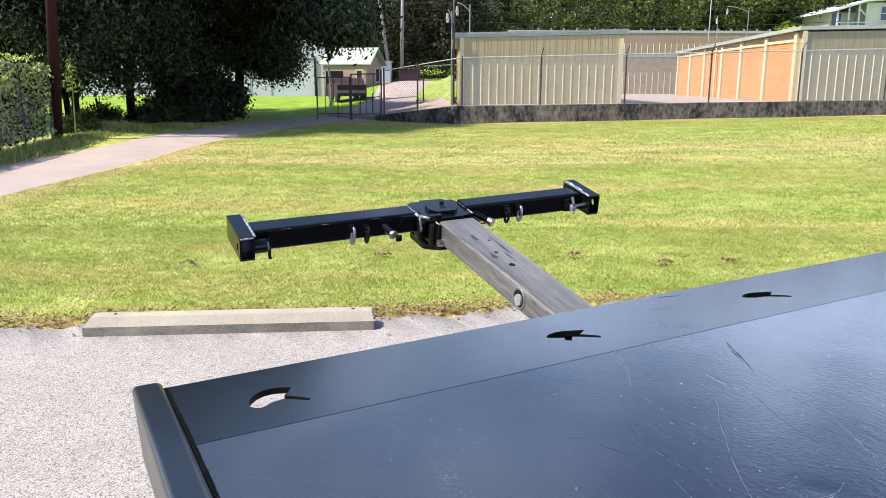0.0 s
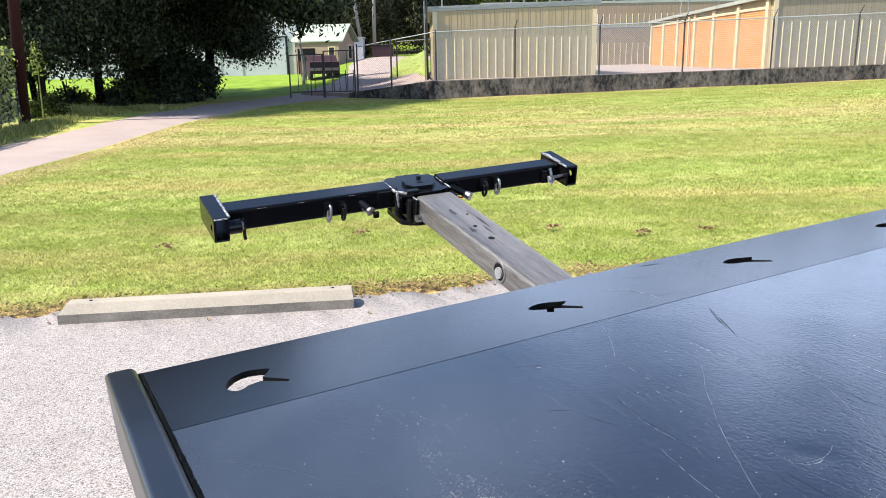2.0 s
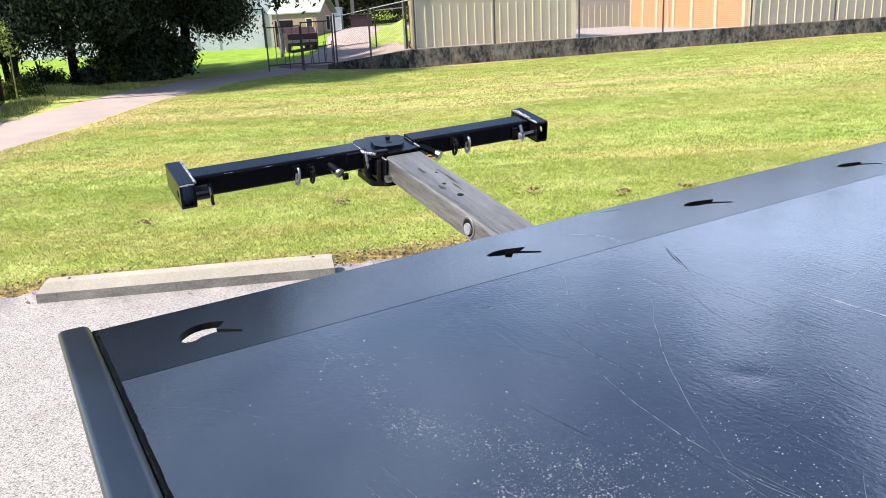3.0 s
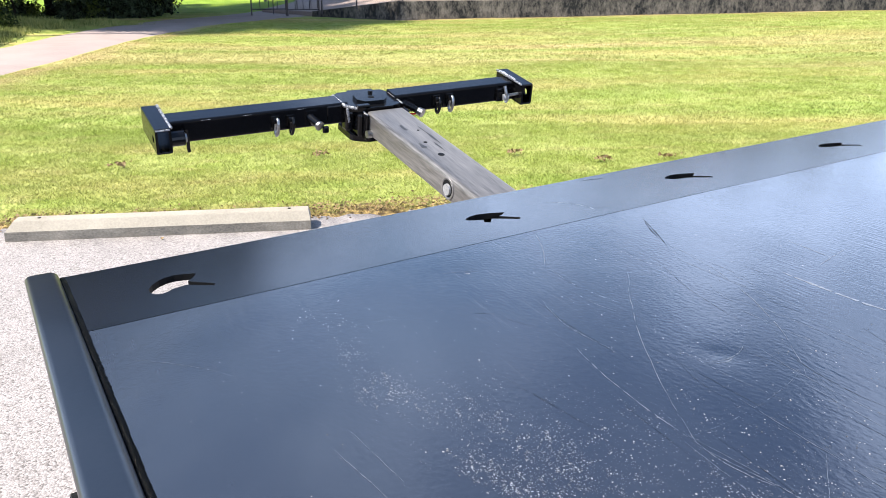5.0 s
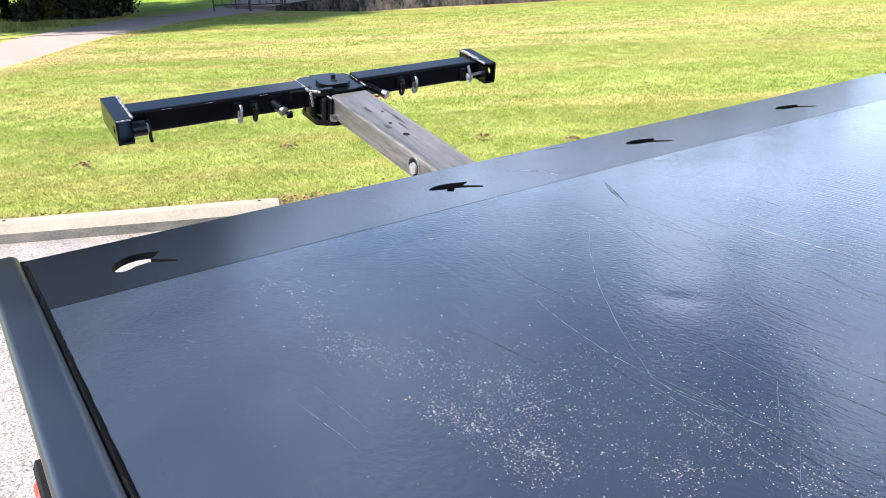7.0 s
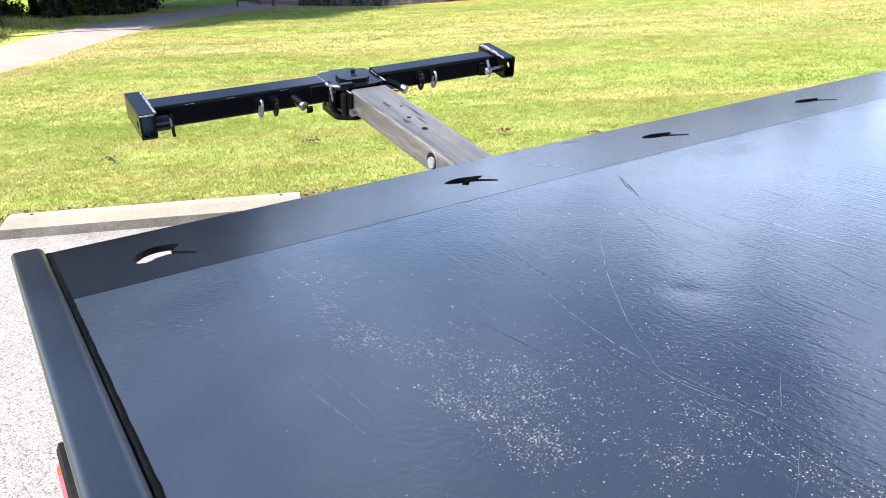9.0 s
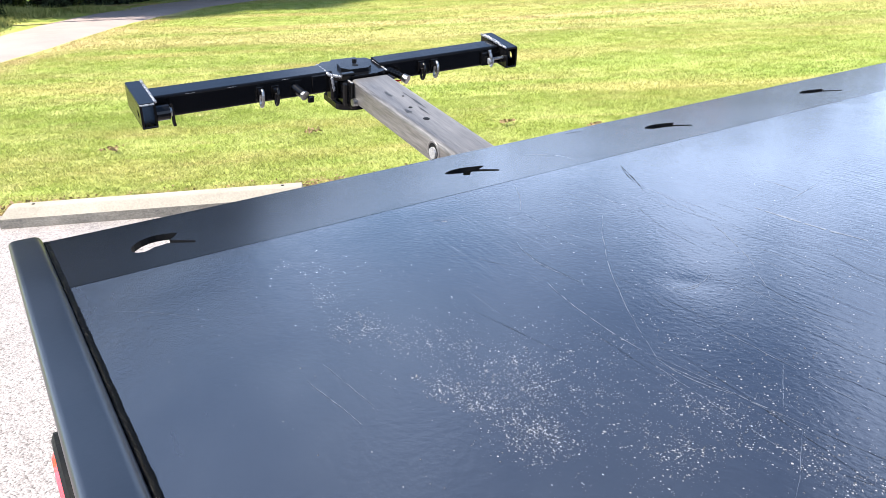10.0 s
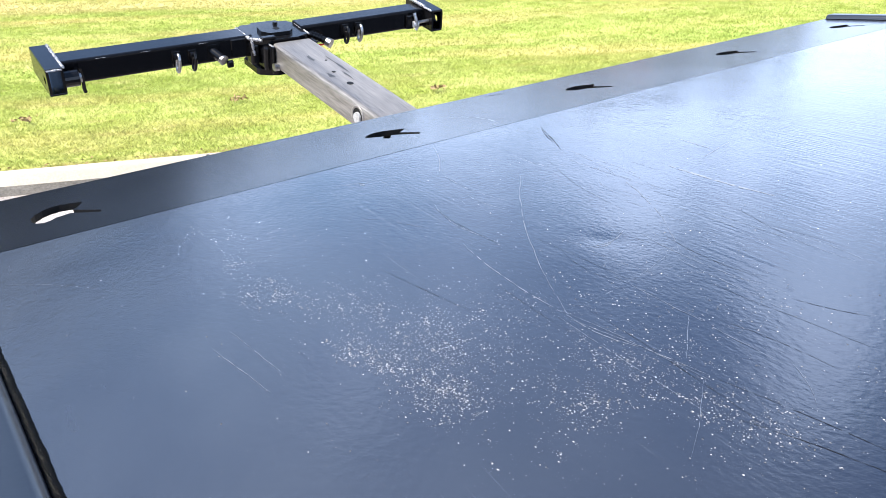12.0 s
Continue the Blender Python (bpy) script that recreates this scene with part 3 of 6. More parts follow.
def land(u, d):
    """Height of the ground."""
    u, d = np.asarray(u, float), np.asarray(d, float)
    z = 0.0245 * np.clip(u - 0.8, 0, 40) * smooth(5, 29, d)
    z = z + smooth(36, 62, d) * (0.6 + 1.15 * np.exp(-(((u + 0.8) / 6) ** 4)) * (u < 30))
    z = z + smooth(24, 44, u) * smooth(58, 80, d) * 6.2
    z = z + smooth(82, 190, d) * 15 * (1 - 0.75 * smooth(45, 85, u))
    return z + 0.02 * np.sin(u * 0.9 + 1.3) * np.sin(d * 0.7) * smooth(6, 12, d)


EDGE = [(-40, 20.5), (-6, 6.95), (-0.5, 4.64), (0.8, 4.13), (1.95, 3.66), (2.65, 3.49), (2.9, 3.46), (6, 2.5), (14, -0.6), (40, -10)]


def edge_y(x):
    """The border between parking lot and lawn."""
    return np.interp(x, [p[0] for p in EDGE], [p[1] for p in EDGE])


# ---- ground ----
def ground_sheet():
    us = np.r_[-900, -500, -300, -180, np.arange(-120, -30, 6), np.arange(-30, 40, 1.0), np.arange(40, 130, 6), 180, 300, 500, 900]
    ds = np.r_[-600, -300, -120, -60, -30, np.arange(-16, 4, 2.0), np.arange(4, 40, 0.75), np.arange(40, 100, 2.5), np.arange(100, 240, 10), 300, 500, 900]
    U, D = np.meshgrid(us, ds)
    Z = land(U, D) - 0.03
    X, Y = to_xy(U, D)
    v = np.stack([X, Y, Z], -1).reshape(-1, 3)
    n, k = len(us), len(ds)
    i = (np.arange(k - 1)[:, None] * n + np.arange(n - 1)).ravel()
    ob = from_arrays("ground", v, np.stack([i, i + 1, i + 1 + n, i + n], 1), LAWN, smooth=True)
    tagged(ob, "mown green lawn with dry straw patches sloping up to the trees", "lawn", kind="structure")


ground_sheet()


def lot_sheet():
    """The paved lot: a thin slab with a ragged edge along the lawn."""
    xs = np.concatenate([np.arange(-40, -3, 2.0), np.arange(-3, 8, 0.06), np.arange(8, 41, 2.0)])
    wob = 0.05 * np.sin(xs * 7.1) + 0.04 * np.sin(xs * 17.3 + 1) + 0.025 * np.sin(xs * 41 + 2)
    ys = edge_y(xs) + wob * (np.abs(xs) < 9)
    n = len(xs)
    cuts = [0, 0.01, 0.03, 0.06, 0.1, 0.15, 0.25, 0.5, 1]
    rows = [np.stack([xs, ys, np.full(n, -0.06)], 1)] + [np.stack([xs, ys + (-60 - ys) * c, np.full(n, 0.0)], 1) for c in cuts]
    v = np.concatenate(rows)
    i = (np.arange(len(cuts))[:, None] * n + np.arange(n - 1)).ravel()
    f = np.stack([i, i + n, i + n + 1, i + 1], 1)
    ob = from_arrays("pavement", v, f, LOT)
    tagged(ob, "pale sun-bleached chip-seal parking lot with a ragged lawn edge", "parking lot", kind="structure")


lot_sheet()


def strip(name, label, category, line, width, material, lift):
    """A road laid over the land: the middle line in u and d, and its width at each point."""
    pts, t = np.array(line, float), np.linspace(0, 1, len(line))
    s = np.linspace(0, 1, 60)
    c = np.stack([np.interp(s, t, pts[:, 0]), np.interp(s, t, pts[:, 1])], 1)
    for _ in range(6):
        c[1:-1] = (c[:-2] + c[1:-1] * 2 + c[2:]) / 4
    w = np.interp(s, t, width)
    tan = np.gradient(c, axis=0)
    nor = np.stack([-tan[:, 1], tan[:, 0]], 1) / np.linalg.norm(tan, axis=1)[:, None]
    rows = []
    for k, off in enumerate(np.linspace(-0.5, 0.5, 7)):
        p = c + nor * (w * off)[:, None]
        if k in (0, 6):
            p = p + nor * (0.03 * np.sin(s * 150 + k) + 0.03 * np.sin(s * 61))[:, None]
        x, y = to_xy(p[:, 0], p[:, 1])
        rows.append(np.stack([x, y, land(p[:, 0], p[:, 1]) + lift - (0.055 if k in (0, 6) else 0)], 1))
    v = np.concatenate(rows)
    i = (np.arange(6)[:, None] * 60 + np.arange(59)).ravel()
    ob = from_arrays(name, v, np.stack([i, i + 1, i + 61, i + 60], 1), material, smooth=True)
    tagged(ob, label, category, kind="structure")


strip("road", "narrow sun-bleached asphalt lane running into tree shade", "road",
      [(-7.6, -30), (-7.6, 2), (-7.7, 12), (-7.75, 19), (-7.9, 24), (-7.6, 28.5), (-6.2, 33), (-4.4, 37), (-3.0, 42), (-2.2, 50), (-1.6, 60), (-1.6, 74)],
      [2.6, 2.6, 2.5, 2.5, 2.7, 3.2, 3.8, 4.0, 4.2, 4.6, 6.5, 7.5], ROADM, 0.015)


def grass(name, u0, u1, d0, d1, density, height, width):
    """Blades of mown grass, three points each."""
    n = int((u1 - u0) * (d1 - d0) * density)
    u, d = rng.uniform(u0, u1, n), rng.uniform(d0, d1, n)
    # two blades in five grow in tufts
    tufts = max(1, n // 22)
    tu, td, ts = rng.uniform(u0, u1, tufts), rng.uniform(d0, d1, tufts), rng.uniform(0.8, 1.2, tufts)
    own, loose = rng.integers(0, tufts, n), rng.random(n) < 0.6
    u = np.where(loose, u, tu[own] + rng.normal(0, 5 * width, n))
    d = np.where(loose, d, td[own] + rng.normal(0, 3.5 * width, n))
    grown = np.where(loose, 0.8, ts[own])
    x, y = to_xy(u, d)
    thin = np.sin(u * 1.7 + d * 0.6) * np.sin(d * 2.3 - u * 0.5) + rng.uniform(-1.0, 1.6, n)
    keep = (y > edge_y(x) + 0.03 + 0.05 * np.sin(x * 9) + 0.42 * rng.random(n) ** 2) & (thin > -0.9)
    keep &= ~((u < -6.5) & (u > -9.2) & (d < 26)) & ~((d > 25) & (np.abs(u - np.interp(d, [24, 28.5, 33], [-7.9, -7.6, -6.2])) < 1.9)) & ~((d > 32.2) & (u > 0.5))
    u, d, x, y, grown = u[keep], d[keep], x[keep], y[keep], grown[keep]
    n = len(u)
    z = land(u, d) - 0.03
    a = rng.uniform(0, math.tau, n)
    h, w = height * grown * rng.uniform(0.45, 1.15, n), width * rng.uniform(0.6, 1.3, n)
    lean = rng.normal(0, 0.9, (n, 2)) * h[:, None]
    base = np.stack([x, y, z], 1)
    side = np.stack([np.cos(a), np.sin(a), 0 * a], 1) * w[:, None] / 2
    v = np.stack([base - side, base + side, base + np.stack([lean[:, 0], lean[:, 1], h], 1)], 1).reshape(-1, 3)
    ob = from_arrays(name, v, np.arange(3 * n).reshape(n, 3), BLADE)
    tagged(ob, "short mown grass blades of a sunny lawn", "grass", kind="stuff")


grass("grass", -6.6, 8.5, 4.2, 9, 8500, 0.026, 0.0055)
grass("grass", -6.6, 13, 9, 16, 2600, 0.028, 0.010)
grass("grass", -9.2, 22, 16, 33, 600, 0.032, 0.02)


def debris(n):
    """Small tufts of dead grass on the lawn and dry leaves on the lot."""
    spots = ((0.99, 6.03), (4.98, 4.1), (3.6, 4.3), (4.4, 4.75), (2.75, 5.6), (5.6, 3.9))
    pts = np.concatenate([np.stack([x + rng.normal(0, 0.05, 46), y + rng.normal(0, 0.035, 46), rng.uniform(0.0, 0.03, 46)], 1) for x, y in spots])
    v, f = leaves(pts, 0.02, rng, 0.2)
    tagged(from_arrays("dead_grass", v, f, DEADLEAF), "small brown tufts of dead grass on the lawn", "dead grass", kind="stuff")
    for k in range(n):
        x = rng.uniform(-1.5, 3.0)
        y, s = edge_y(x) + rng.normal(-0.15, 0.2), 0.011
        bm = bmesh.new()
        vs = [bm.verts.new((s * math.cos(a) * (1.6 if i % 2 else 0.9), s * math.sin(a), 0.006 * (i % 3) + 0.003)) for i, a in enumerate(np.linspace(0, math.tau, 7)[:-1])]
        bm.faces.new(vs)
        ob = link_mesh("fallen_leaf", bm, DEADLEAF)
        ob.matrix_world = Matrix.Translation((x, y, 0.012 if y > edge_y(x) else 0.001)) @ Matrix.Rotation(rng.uniform(0, 6), 4, "Z")
        tagged(ob, "small dry brown leaf lying on the ground", "leaf", "fallen leaves")


debris(8)


def litter(n):
    """Crumbled dry leaves and soil crumbs along the worn border of the lawn."""
    r = np.random.default_rng(52)
    x = r.uniform(-3.5, 4.5, n)
    clump = np.sin(x * 5.3) * np.sin(x * 2.1 + 1)
    y = edge_y(x) + 0.14 + r.normal(0, 0.11, n) + 0.05 * clump
    keep = r.random(n) < 0.35 + 0.65 * smooth(-0.6, 0.6, clump)
    x, y = x[keep], y[keep]
    v, f = leaves(np.stack([x, y, r.uniform(0.004, 0.025, len(x))], 1), 0.013, r, 0.05)
    ob = from_arrays("leaf_litter", v, f, DEADLEAF)
    tagged(ob, "crumbled dry brown leaves along the lawn border", "leaf litter", kind="stuff")


litter(5200)


# ---- wheel stop ----
def wheel_stop():
    L = 1.915
    m = Matrix.Translation((0, 4.17, 0)) @ Matrix.Rotation(math.atan2(-0.711, 1.775), 4, "Z")
    t = thing("wheel_stop", "pale cast-concrete wheel stop with a dark weathered base", "wheel stop", m)
    lower = [(0, 0), (0.205, 0), (0.200, 0.062), (0.004, 0.062)]
    upper = [(0.004, 0.062), (0.200, 0.062), (0.155, 0.118), (0.145, 0.123), (0.062, 0.123), (0.052, 0.118)]

    def body(outline, inset):
        bm = bmesh.new()
        n, rings = len(outline), []
        for k in range(13):
            x = L * k / 12
            ring = []
            for p in outline:
                end = inset * max(0, (p[1] - 0.06) / 0.063)
                xx = x + (end if k == 0 else -end * 0.25 if k == 12 else 0)
                ring.append(bm.verts.new((xx, p[0] + 0.0015 * math.sin(k * 2.1), p[1])))
            rings.append(ring)
        for k in range(12):
            for i in range(n):
                bm.faces.new((rings[k][i], rings[k][(i + 1) % n], rings[k + 1][(i + 1) % n], rings[k + 1][i]))
        bm.faces.new(rings[0][::-1])
        bm.faces.new(rings[-1])
        return bm

    part("lower_body", body(lower, 0), STOPSIDE, t, "dark weathered concrete base")
    part("upper_body", body([(p[0], p[1] + 0.0005) for p in upper], 0.05), CONCRETE, t)
    for x in (0.19, L - 0.14):
        b = rod((x, 0.10, 0.118), (x, 0.10, 0.1265), 0.011, seg=12)
        part("anchor_pin", b, HOLE, t, "dark iron anchor pin head")


wheel_stop()

# ---- carrier deck of the tow truck, leaning with the ground and tipped a little to the rear ----
TILT_X, TILT_Y = 0.0267, -0.0461
DECKM = Matrix.Translation((0, 0, 1.1866)) @ Matrix(((1, 0, -TILT_X, 0), (0, 1, -TILT_Y, 0), (TILT_X, TILT_Y, 1, 0), (0, 0, 0, 1))).normalized()
SEAM, WIDTH, LENGTH, DROP = -0.2607, 2.455, 6.4, -0.0063
RAIL_W, WELD_X = 0.0437, 0.0505
deck = thing("carrier_deck", "black steel tow-truck carrier deck with keyhole slots along its tail", "truck deck", DECKM)


def keyhole(cx, cy, full, lobe):
    """Comma-shaped opening: a round back, a pointed tip, a hollow lower side and a narrow slot that runs off inward."""
    if full:
        back = [(-0.036, -0.001), (-0.030, 0.012), (-0.0182, 0.0268), (-0.006, 0.0352), (0.006, 0.0378), (0.0185, 0.0345), (0.030, 0.028), (0.0355, 0.0245)]
        slot = [(0.0265, 0.008), (0.0164, -0.005), (0.0446, -0.0385), (0.0455, -0.0425), (0.0420, -0.0478), (0.0106, -0.0195)]
        low = [(-0.0099, -0.0252), (-0.018, -0.0335), (-0.0264, -0.0368), (-0.034, -0.0325), (-0.0385, -0.0235), (-0.0385, -0.012)]
    else:
        back = [(-0.0366, 0.0201), (-0.025, 0.0275), (-0.0103, 0.0317), (0.003, 0.0305), (0.0114, 0.0278), (0.028, 0.0195), (0.0415, 0.0125)]
        slot = [(0.030, 0.002), (0.0188, -0.0044), (0.0398, -0.0331), (0.0400, -0.0385), (0.0340, -0.0450), (0.0082, -0.0190)]
        low = [(-0.0045, -0.0090), (-0.0167, -0.0078), (-0.029, -0.003), (-0.0385, 0.006), (-0.0405, 0.0140)]
    if lobe:
        low = [(-0.002, -0.0105), (-0.0175, -0.0300), (-0.0250, -0.0200), (-0.0165, -0.0078)] + low[3:]
    return [(cx + x, cy + y) for x, y in back + slot + low][::-1]


HOLES = [(x, -0.140) for x in (0.182, 0.723, 1.213, 1.727, 2.252)]


def tail_plate():
    outer = [(WELD_X - 0.005, SEAM + 0.0008), (WIDTH - WELD_X + 0.005, SEAM + 0.0008), (WIDTH - WELD_X + 0.005, 0), (WELD_X - 0.005, 0)]
    bm = plate_with_holes(outer, [keyhole(*h, k == 0, k == 1) for k, h in enumerate(HOLES)], -0.0100, 0)
    for v in bm.verts:
        v.co.z += DROP * (v.co.y - SEAM) / -SEAM
    bm.faces.ensure_lookup_table()
    bm.normal_update()
    # keyhole walls get the near-black, the shade in the slots put into colour
    for f in bm.faces:
        c = f.calc_center_median()
        if abs(f.normal.z) < 0.5 and SEAM + 0.02 < c.y < -0.02 and 0.08 < c.x < WIDTH - 0.08:
            f.material_index = 1
    part("tail_plate", bm, [TAIL, HOLE], deck, "dark bolted-on tail plate with five keyhole slots")


tail_plate()


def plate_z(x, y):
    """Height of the deck plate's slight swells."""
    env = smooth(0, 0.12, SEAM - y) * smooth(0, 0.1, x - WELD_X) * smooth(0, 0.1, WIDTH - WELD_X - x)
    return 0.0004 * env * (np.sin(x * 5.1 + y * 2.3 + 1) * np.sin(y * 4.3 - x * 1.2 + 0.5)) - 0.0006 * env * np.exp(-((x - 0.608) ** 2 / 0.0003 + (y + 0.738) ** 2 / 0.00045))


def deck_plate():
    """The wide plate: a fine grid with slight swells and one dent, and its underside."""
    nx, ny = 190, 220
    xs, ys = np.r_[np.linspace(WELD_X - 0.005, 1.2, 150), np.linspace(1.23, WIDTH - WELD_X + 0.005, 40)], np.r_[np.linspace(SEAM - 0.0011, -1.4, 160), np.linspace(-1.43, -LENGTH, 60)]
    X, Y = np.meshgrid(xs, ys)
    Z = plate_z(X, Y)
    v = np.stack([X, Y, Z], -1).reshape(-1, 3)
    i = (np.arange(ny - 1)[:, None] * nx + np.arange(nx - 1)).ravel()
    f = np.stack([i, i + nx, i + 1 + nx, i + 1], 1)
    low = v.copy()
    low[:, 2] = -0.016
    n = len(v)
    rim_top = v.copy()
    rim = np.r_[np.arange(nx), np.arange(1, ny) * nx + nx - 1, (ny - 1) * nx + np.arange(nx - 2, -1, -1), np.arange(ny - 2, 0, -1) * nx]
    side = np.stack([rim + 2 * n, np.roll(rim, -1) + 2 * n, np.roll(rim, -1) + n, rim + n], 1)
    ob = from_arrays("deck_plate", np.concatenate([v, low, rim_top]), np.concatenate([f, f[:, ::-1] + n, side]), DECK, deck, smooth=False)
    ob.data.polygons.foreach_set("use_smooth", np.r_[np.ones(len(f), bool), np.zeros(len(f) + len(side), bool)])
    tagged(ob, "satin black deck plate, scuffed and specked with grit")


deck_plate()


def side_rail(mirror):
    """Folded side rail: a rounded top, outer face and inner fillet."""
    top = 0.0124
    def arc(cx, cz, r, a0, a1):
        return [(cx + r * math.cos(radians(q)), cz + r * math.sin(radians(q))) for q in np.linspace(a0, a1, 7)]

    prof = [(0.0030, -0.105), *arc(0.0060, top - 0.0075, 0.0075, 180, 88), (0.0075, top), (0.0150, top + 0.0002), (RAIL_W - 0.0175, top), *arc(RAIL_W - 0.0105, top - 0.0105, 0.0105, 90, 14), (RAIL_W + 0.0012, -0.004), (RAIL_W + 0.0012, -0.105)]
    bm = bmesh.new()
    rings = []
    for y in [0.0, -0.0015, -0.006, SEAM, *np.linspace(-0.6, -LENGTH, 12)]:
        dz = DROP * max(0, (y - SEAM) / -SEAM)
        s = {0.0: 0.88, -0.0015: 0.95}.get(y, 1.0)
        mid = RAIL_W / 2
        rings.append([bm.verts.new(((WIDTH - (mid + (x - mid) * s) if mirror else mid + (x - mid) * s), y, z * s + dz)) for x, z in prof])
    for a, b in zip(rings, rings[1:]):
        for i in range(len(prof)):
            bm.faces.new((a[i], a[(i + 1) % len(prof)], b[(i + 1) % len(prof)], b[i]))
    bm.faces.new(rings[0])
    bm.faces.new(rings[-1][::-1])
    rail = part("side_rail", bm, RAIL, deck, "rounded black side rail")
    for p in rail.data.polygons:
        p.use_smooth = abs(p.normal.y) < 0.5 and len(p.vertices) == 4
    # black bead of weld along the groove between rail and plate
    x0 = WIDTH - WELD_X if mirror else WELD_X
    sgn = -1 if mirror else 1
    pts = [(x0 - sgn * 0.0026 + 0.0002 * math.sin(y * 83) + 0.0002 * rng.normal(), y, -0.0006 + 0.0004 * rng.normal() + 0.0004 * math.sin(y * 127) + DROP * max(0, (y - SEAM) / -SEAM)) for y in np.linspace(-0.003, -3.4, 700)]
    bead = bent(pts, 0.0042, 8)
    for v in bead.verts:
        base = DROP * max(0, (v.co.y - SEAM) / -SEAM)
        v.co.z = base + (v.co.z - base) * 0.35 + 0.0003
    part("weld_bead", bead, BEAD_BLACK, rail, "black lumpy weld bead", smooth=True)
    return rail


side_rail(False)
side_rail(True)


def marker_light():
    """Oval side marker: rubber grommet and red lens, on the outer face of the rail."""
    def oval(rx, rz, depth0, depth1):
        bm = bmesh.new()
        rings = []
        for x, s in ((0.004, 1.0), (depth0, 1.0), (depth1, 0.86), (depth1 * 1.02, 0.4)):
            rings.append([bm.verts.new((x, -0.622 + rx * s * math.cos(a), -0.048 + rz * s * math.sin(a))) for a in np.linspace(0, math.tau, 29)[:-1]])
        for a, b in zip(rings, rings[1:]):
            for i in range(28):
                bm.faces.new((a[i], a[(i + 1) % 28], b[(i + 1) % 28], b[i]))
        bm.faces.new(rings[-1])
        bm.faces.new(rings[0][::-1])
        return bm

    light = part("marker_light", oval(0.078, 0.031, -0.0055, -0.0085), HOLE, deck, "oval black rubber marker-lamp grommet", smooth=False)
    part("lens", oval(0.056, 0.016, -0.0087, -0.0118), RED, light, "red ribbed marker lens")


marker_light()


SCRAPE = mat("bare_scratch", (0.06, 0.065, 0.075), (0.18, 0.19, 0.21), 60, 300, 0.3, 0.2)
FAINT = mat("faint_scuff", (0.03, 0.034, 0.042), (0.10, 0.108, 0.122), 60, 300, 0.28, 0.1, spec=1.0)
r_mark = np.random.default_rng(21)


def mark(name, material, x0, y0, x1, y1, bow, w):
    """A hair-thin scratch or gouge: a bowed, unsteady sliver lying on the plate, broken here and there."""
    w = w * (0.6 if material is HOLE else 0.85)
    n = 34
    s = np.linspace(0, 1, n)
    dx, dy = x1 - x0, y1 - y0
    ln = math.hypot(dx, dy)
    jit = np.cumsum(r_mark.normal(0, 1, n))
    jit = (jit - jit[0] - (jit[-1] - jit[0]) * s) * 0.0014 * ln
    off = 4 * bow * s * (1 - s) + jit
    x, y = x0 + dx * s - dy / ln * off, y0 + dy * s + dx / ln * off
    z = plate_z(x, y) + 0.00022 + np.where(y > SEAM, DROP * (y - SEAM) / -SEAM, 0)
    wid = w * (0.15 + np.abs(np.sin(s * 2.9 + 0.1))) * r_mark.uniform(0.35, 1.2, n)
    skip = r_mark.random(n) < 0.14
    bm = bmesh.new()
    rows = [(bm.verts.new((x[k] + dy / ln * wid[k], y[k] - dx / ln * wid[k], z[k])), bm.verts.new((x[k] - dy / ln * wid[k], y[k] + dx / ln * wid[k], z[k]))) for k in range(n)]
    for k in range(n - 1):
        if not skip[k]:
            bm.faces.new((rows[k][0], rows[k + 1][0], rows[k + 1][1], rows[k][1]))
    part(name, bm, material, deck)


for line in ((0.915, -0.318, 0.832, -0.452, 0.002, 0.0015), (0.908, -0.330, 0.852, -0.418, -0.003, 0.0014), (0.495, -0.345, 0.548, -0.370, 0.004, 0.0006),
             (0.796, -0.454, 0.689, -0.721, -0.0134, 0.0003), (0.670, -0.767, 0.642, -0.921, -0.015, 0.0004), (0.563, -0.663, 0.544, -0.875, 0.0023, 0.0003),
             (0.619, -0.949, 0.634, -1.012, -0.0028, 0.0006), (0.463, -0.982, 0.469, -1.12, 0.0013, 0.0005), (0.429, -1.014, 0.450, -1.13, 0.0037, 0.0005),
             (0.541, -0.920, 0.538, -1.036, 0.0033, 0.0004), (0.393, -0.640, 0.401, -0.772, -0.0005, 0.0004), (0.457, -0.488, 0.479, -0.507, 0.0, 0.0006),
             (0.480, -0.521, 0.495, -0.572, 0.0, 0.0005)):
    mark("gouge", HOLE, *line)
for line in ((0.871, -0.620, 0.852, -0.795, -0.004, 0.0026), (0.843, -0.443, 0.638, -0.816, 0.0307, 0.0004), (0.707, -0.498, 0.457, -0.838, -0.011, 0.00028), (0.495, -0.641, 0.456, -0.842, -0.006, 0.00045),
             (0.456, -0.842, 0.460, -0.919, -0.006, 0.0004), (0.453, -0.844, 0.463, -0.982, 0.0015, 0.00035), 
             (0.993, -0.539, 0.975, -0.620, 0.0, 0.0007), (0.932, -0.632, 1.024, -0.612, 0.0, 0.0006)):
    mark("scratch", SCRAPE, *line)
for line in ((0.457, -0.977, 0.375, -1.027, 0.0017, 0.00018), (0.530, -0.909, 0.471, -0.951, 0.0, 0.0003), (0.523, -1.006, 0.485, -1.048, 0.0028, 0.0003),
             (0.074, -0.372, 0.163, -0.481, 0.0072, 0.0003), (0.220, -0.652, 0.224, -0.747, 0.0, 0.0004), (0.196, -0.672, 0.204, -0.769, 0.0, 0.0004),
             (0.459, -0.830, 0.641, -0.807, -0.0103, 0.0002), (0.580, -0.742, 0.643, -0.738, -0.009, 0.0008), (0.584, -0.747, 0.612, -0.750, -0.004, 0.0012)):
    mark("scratch", FAINT, *line)

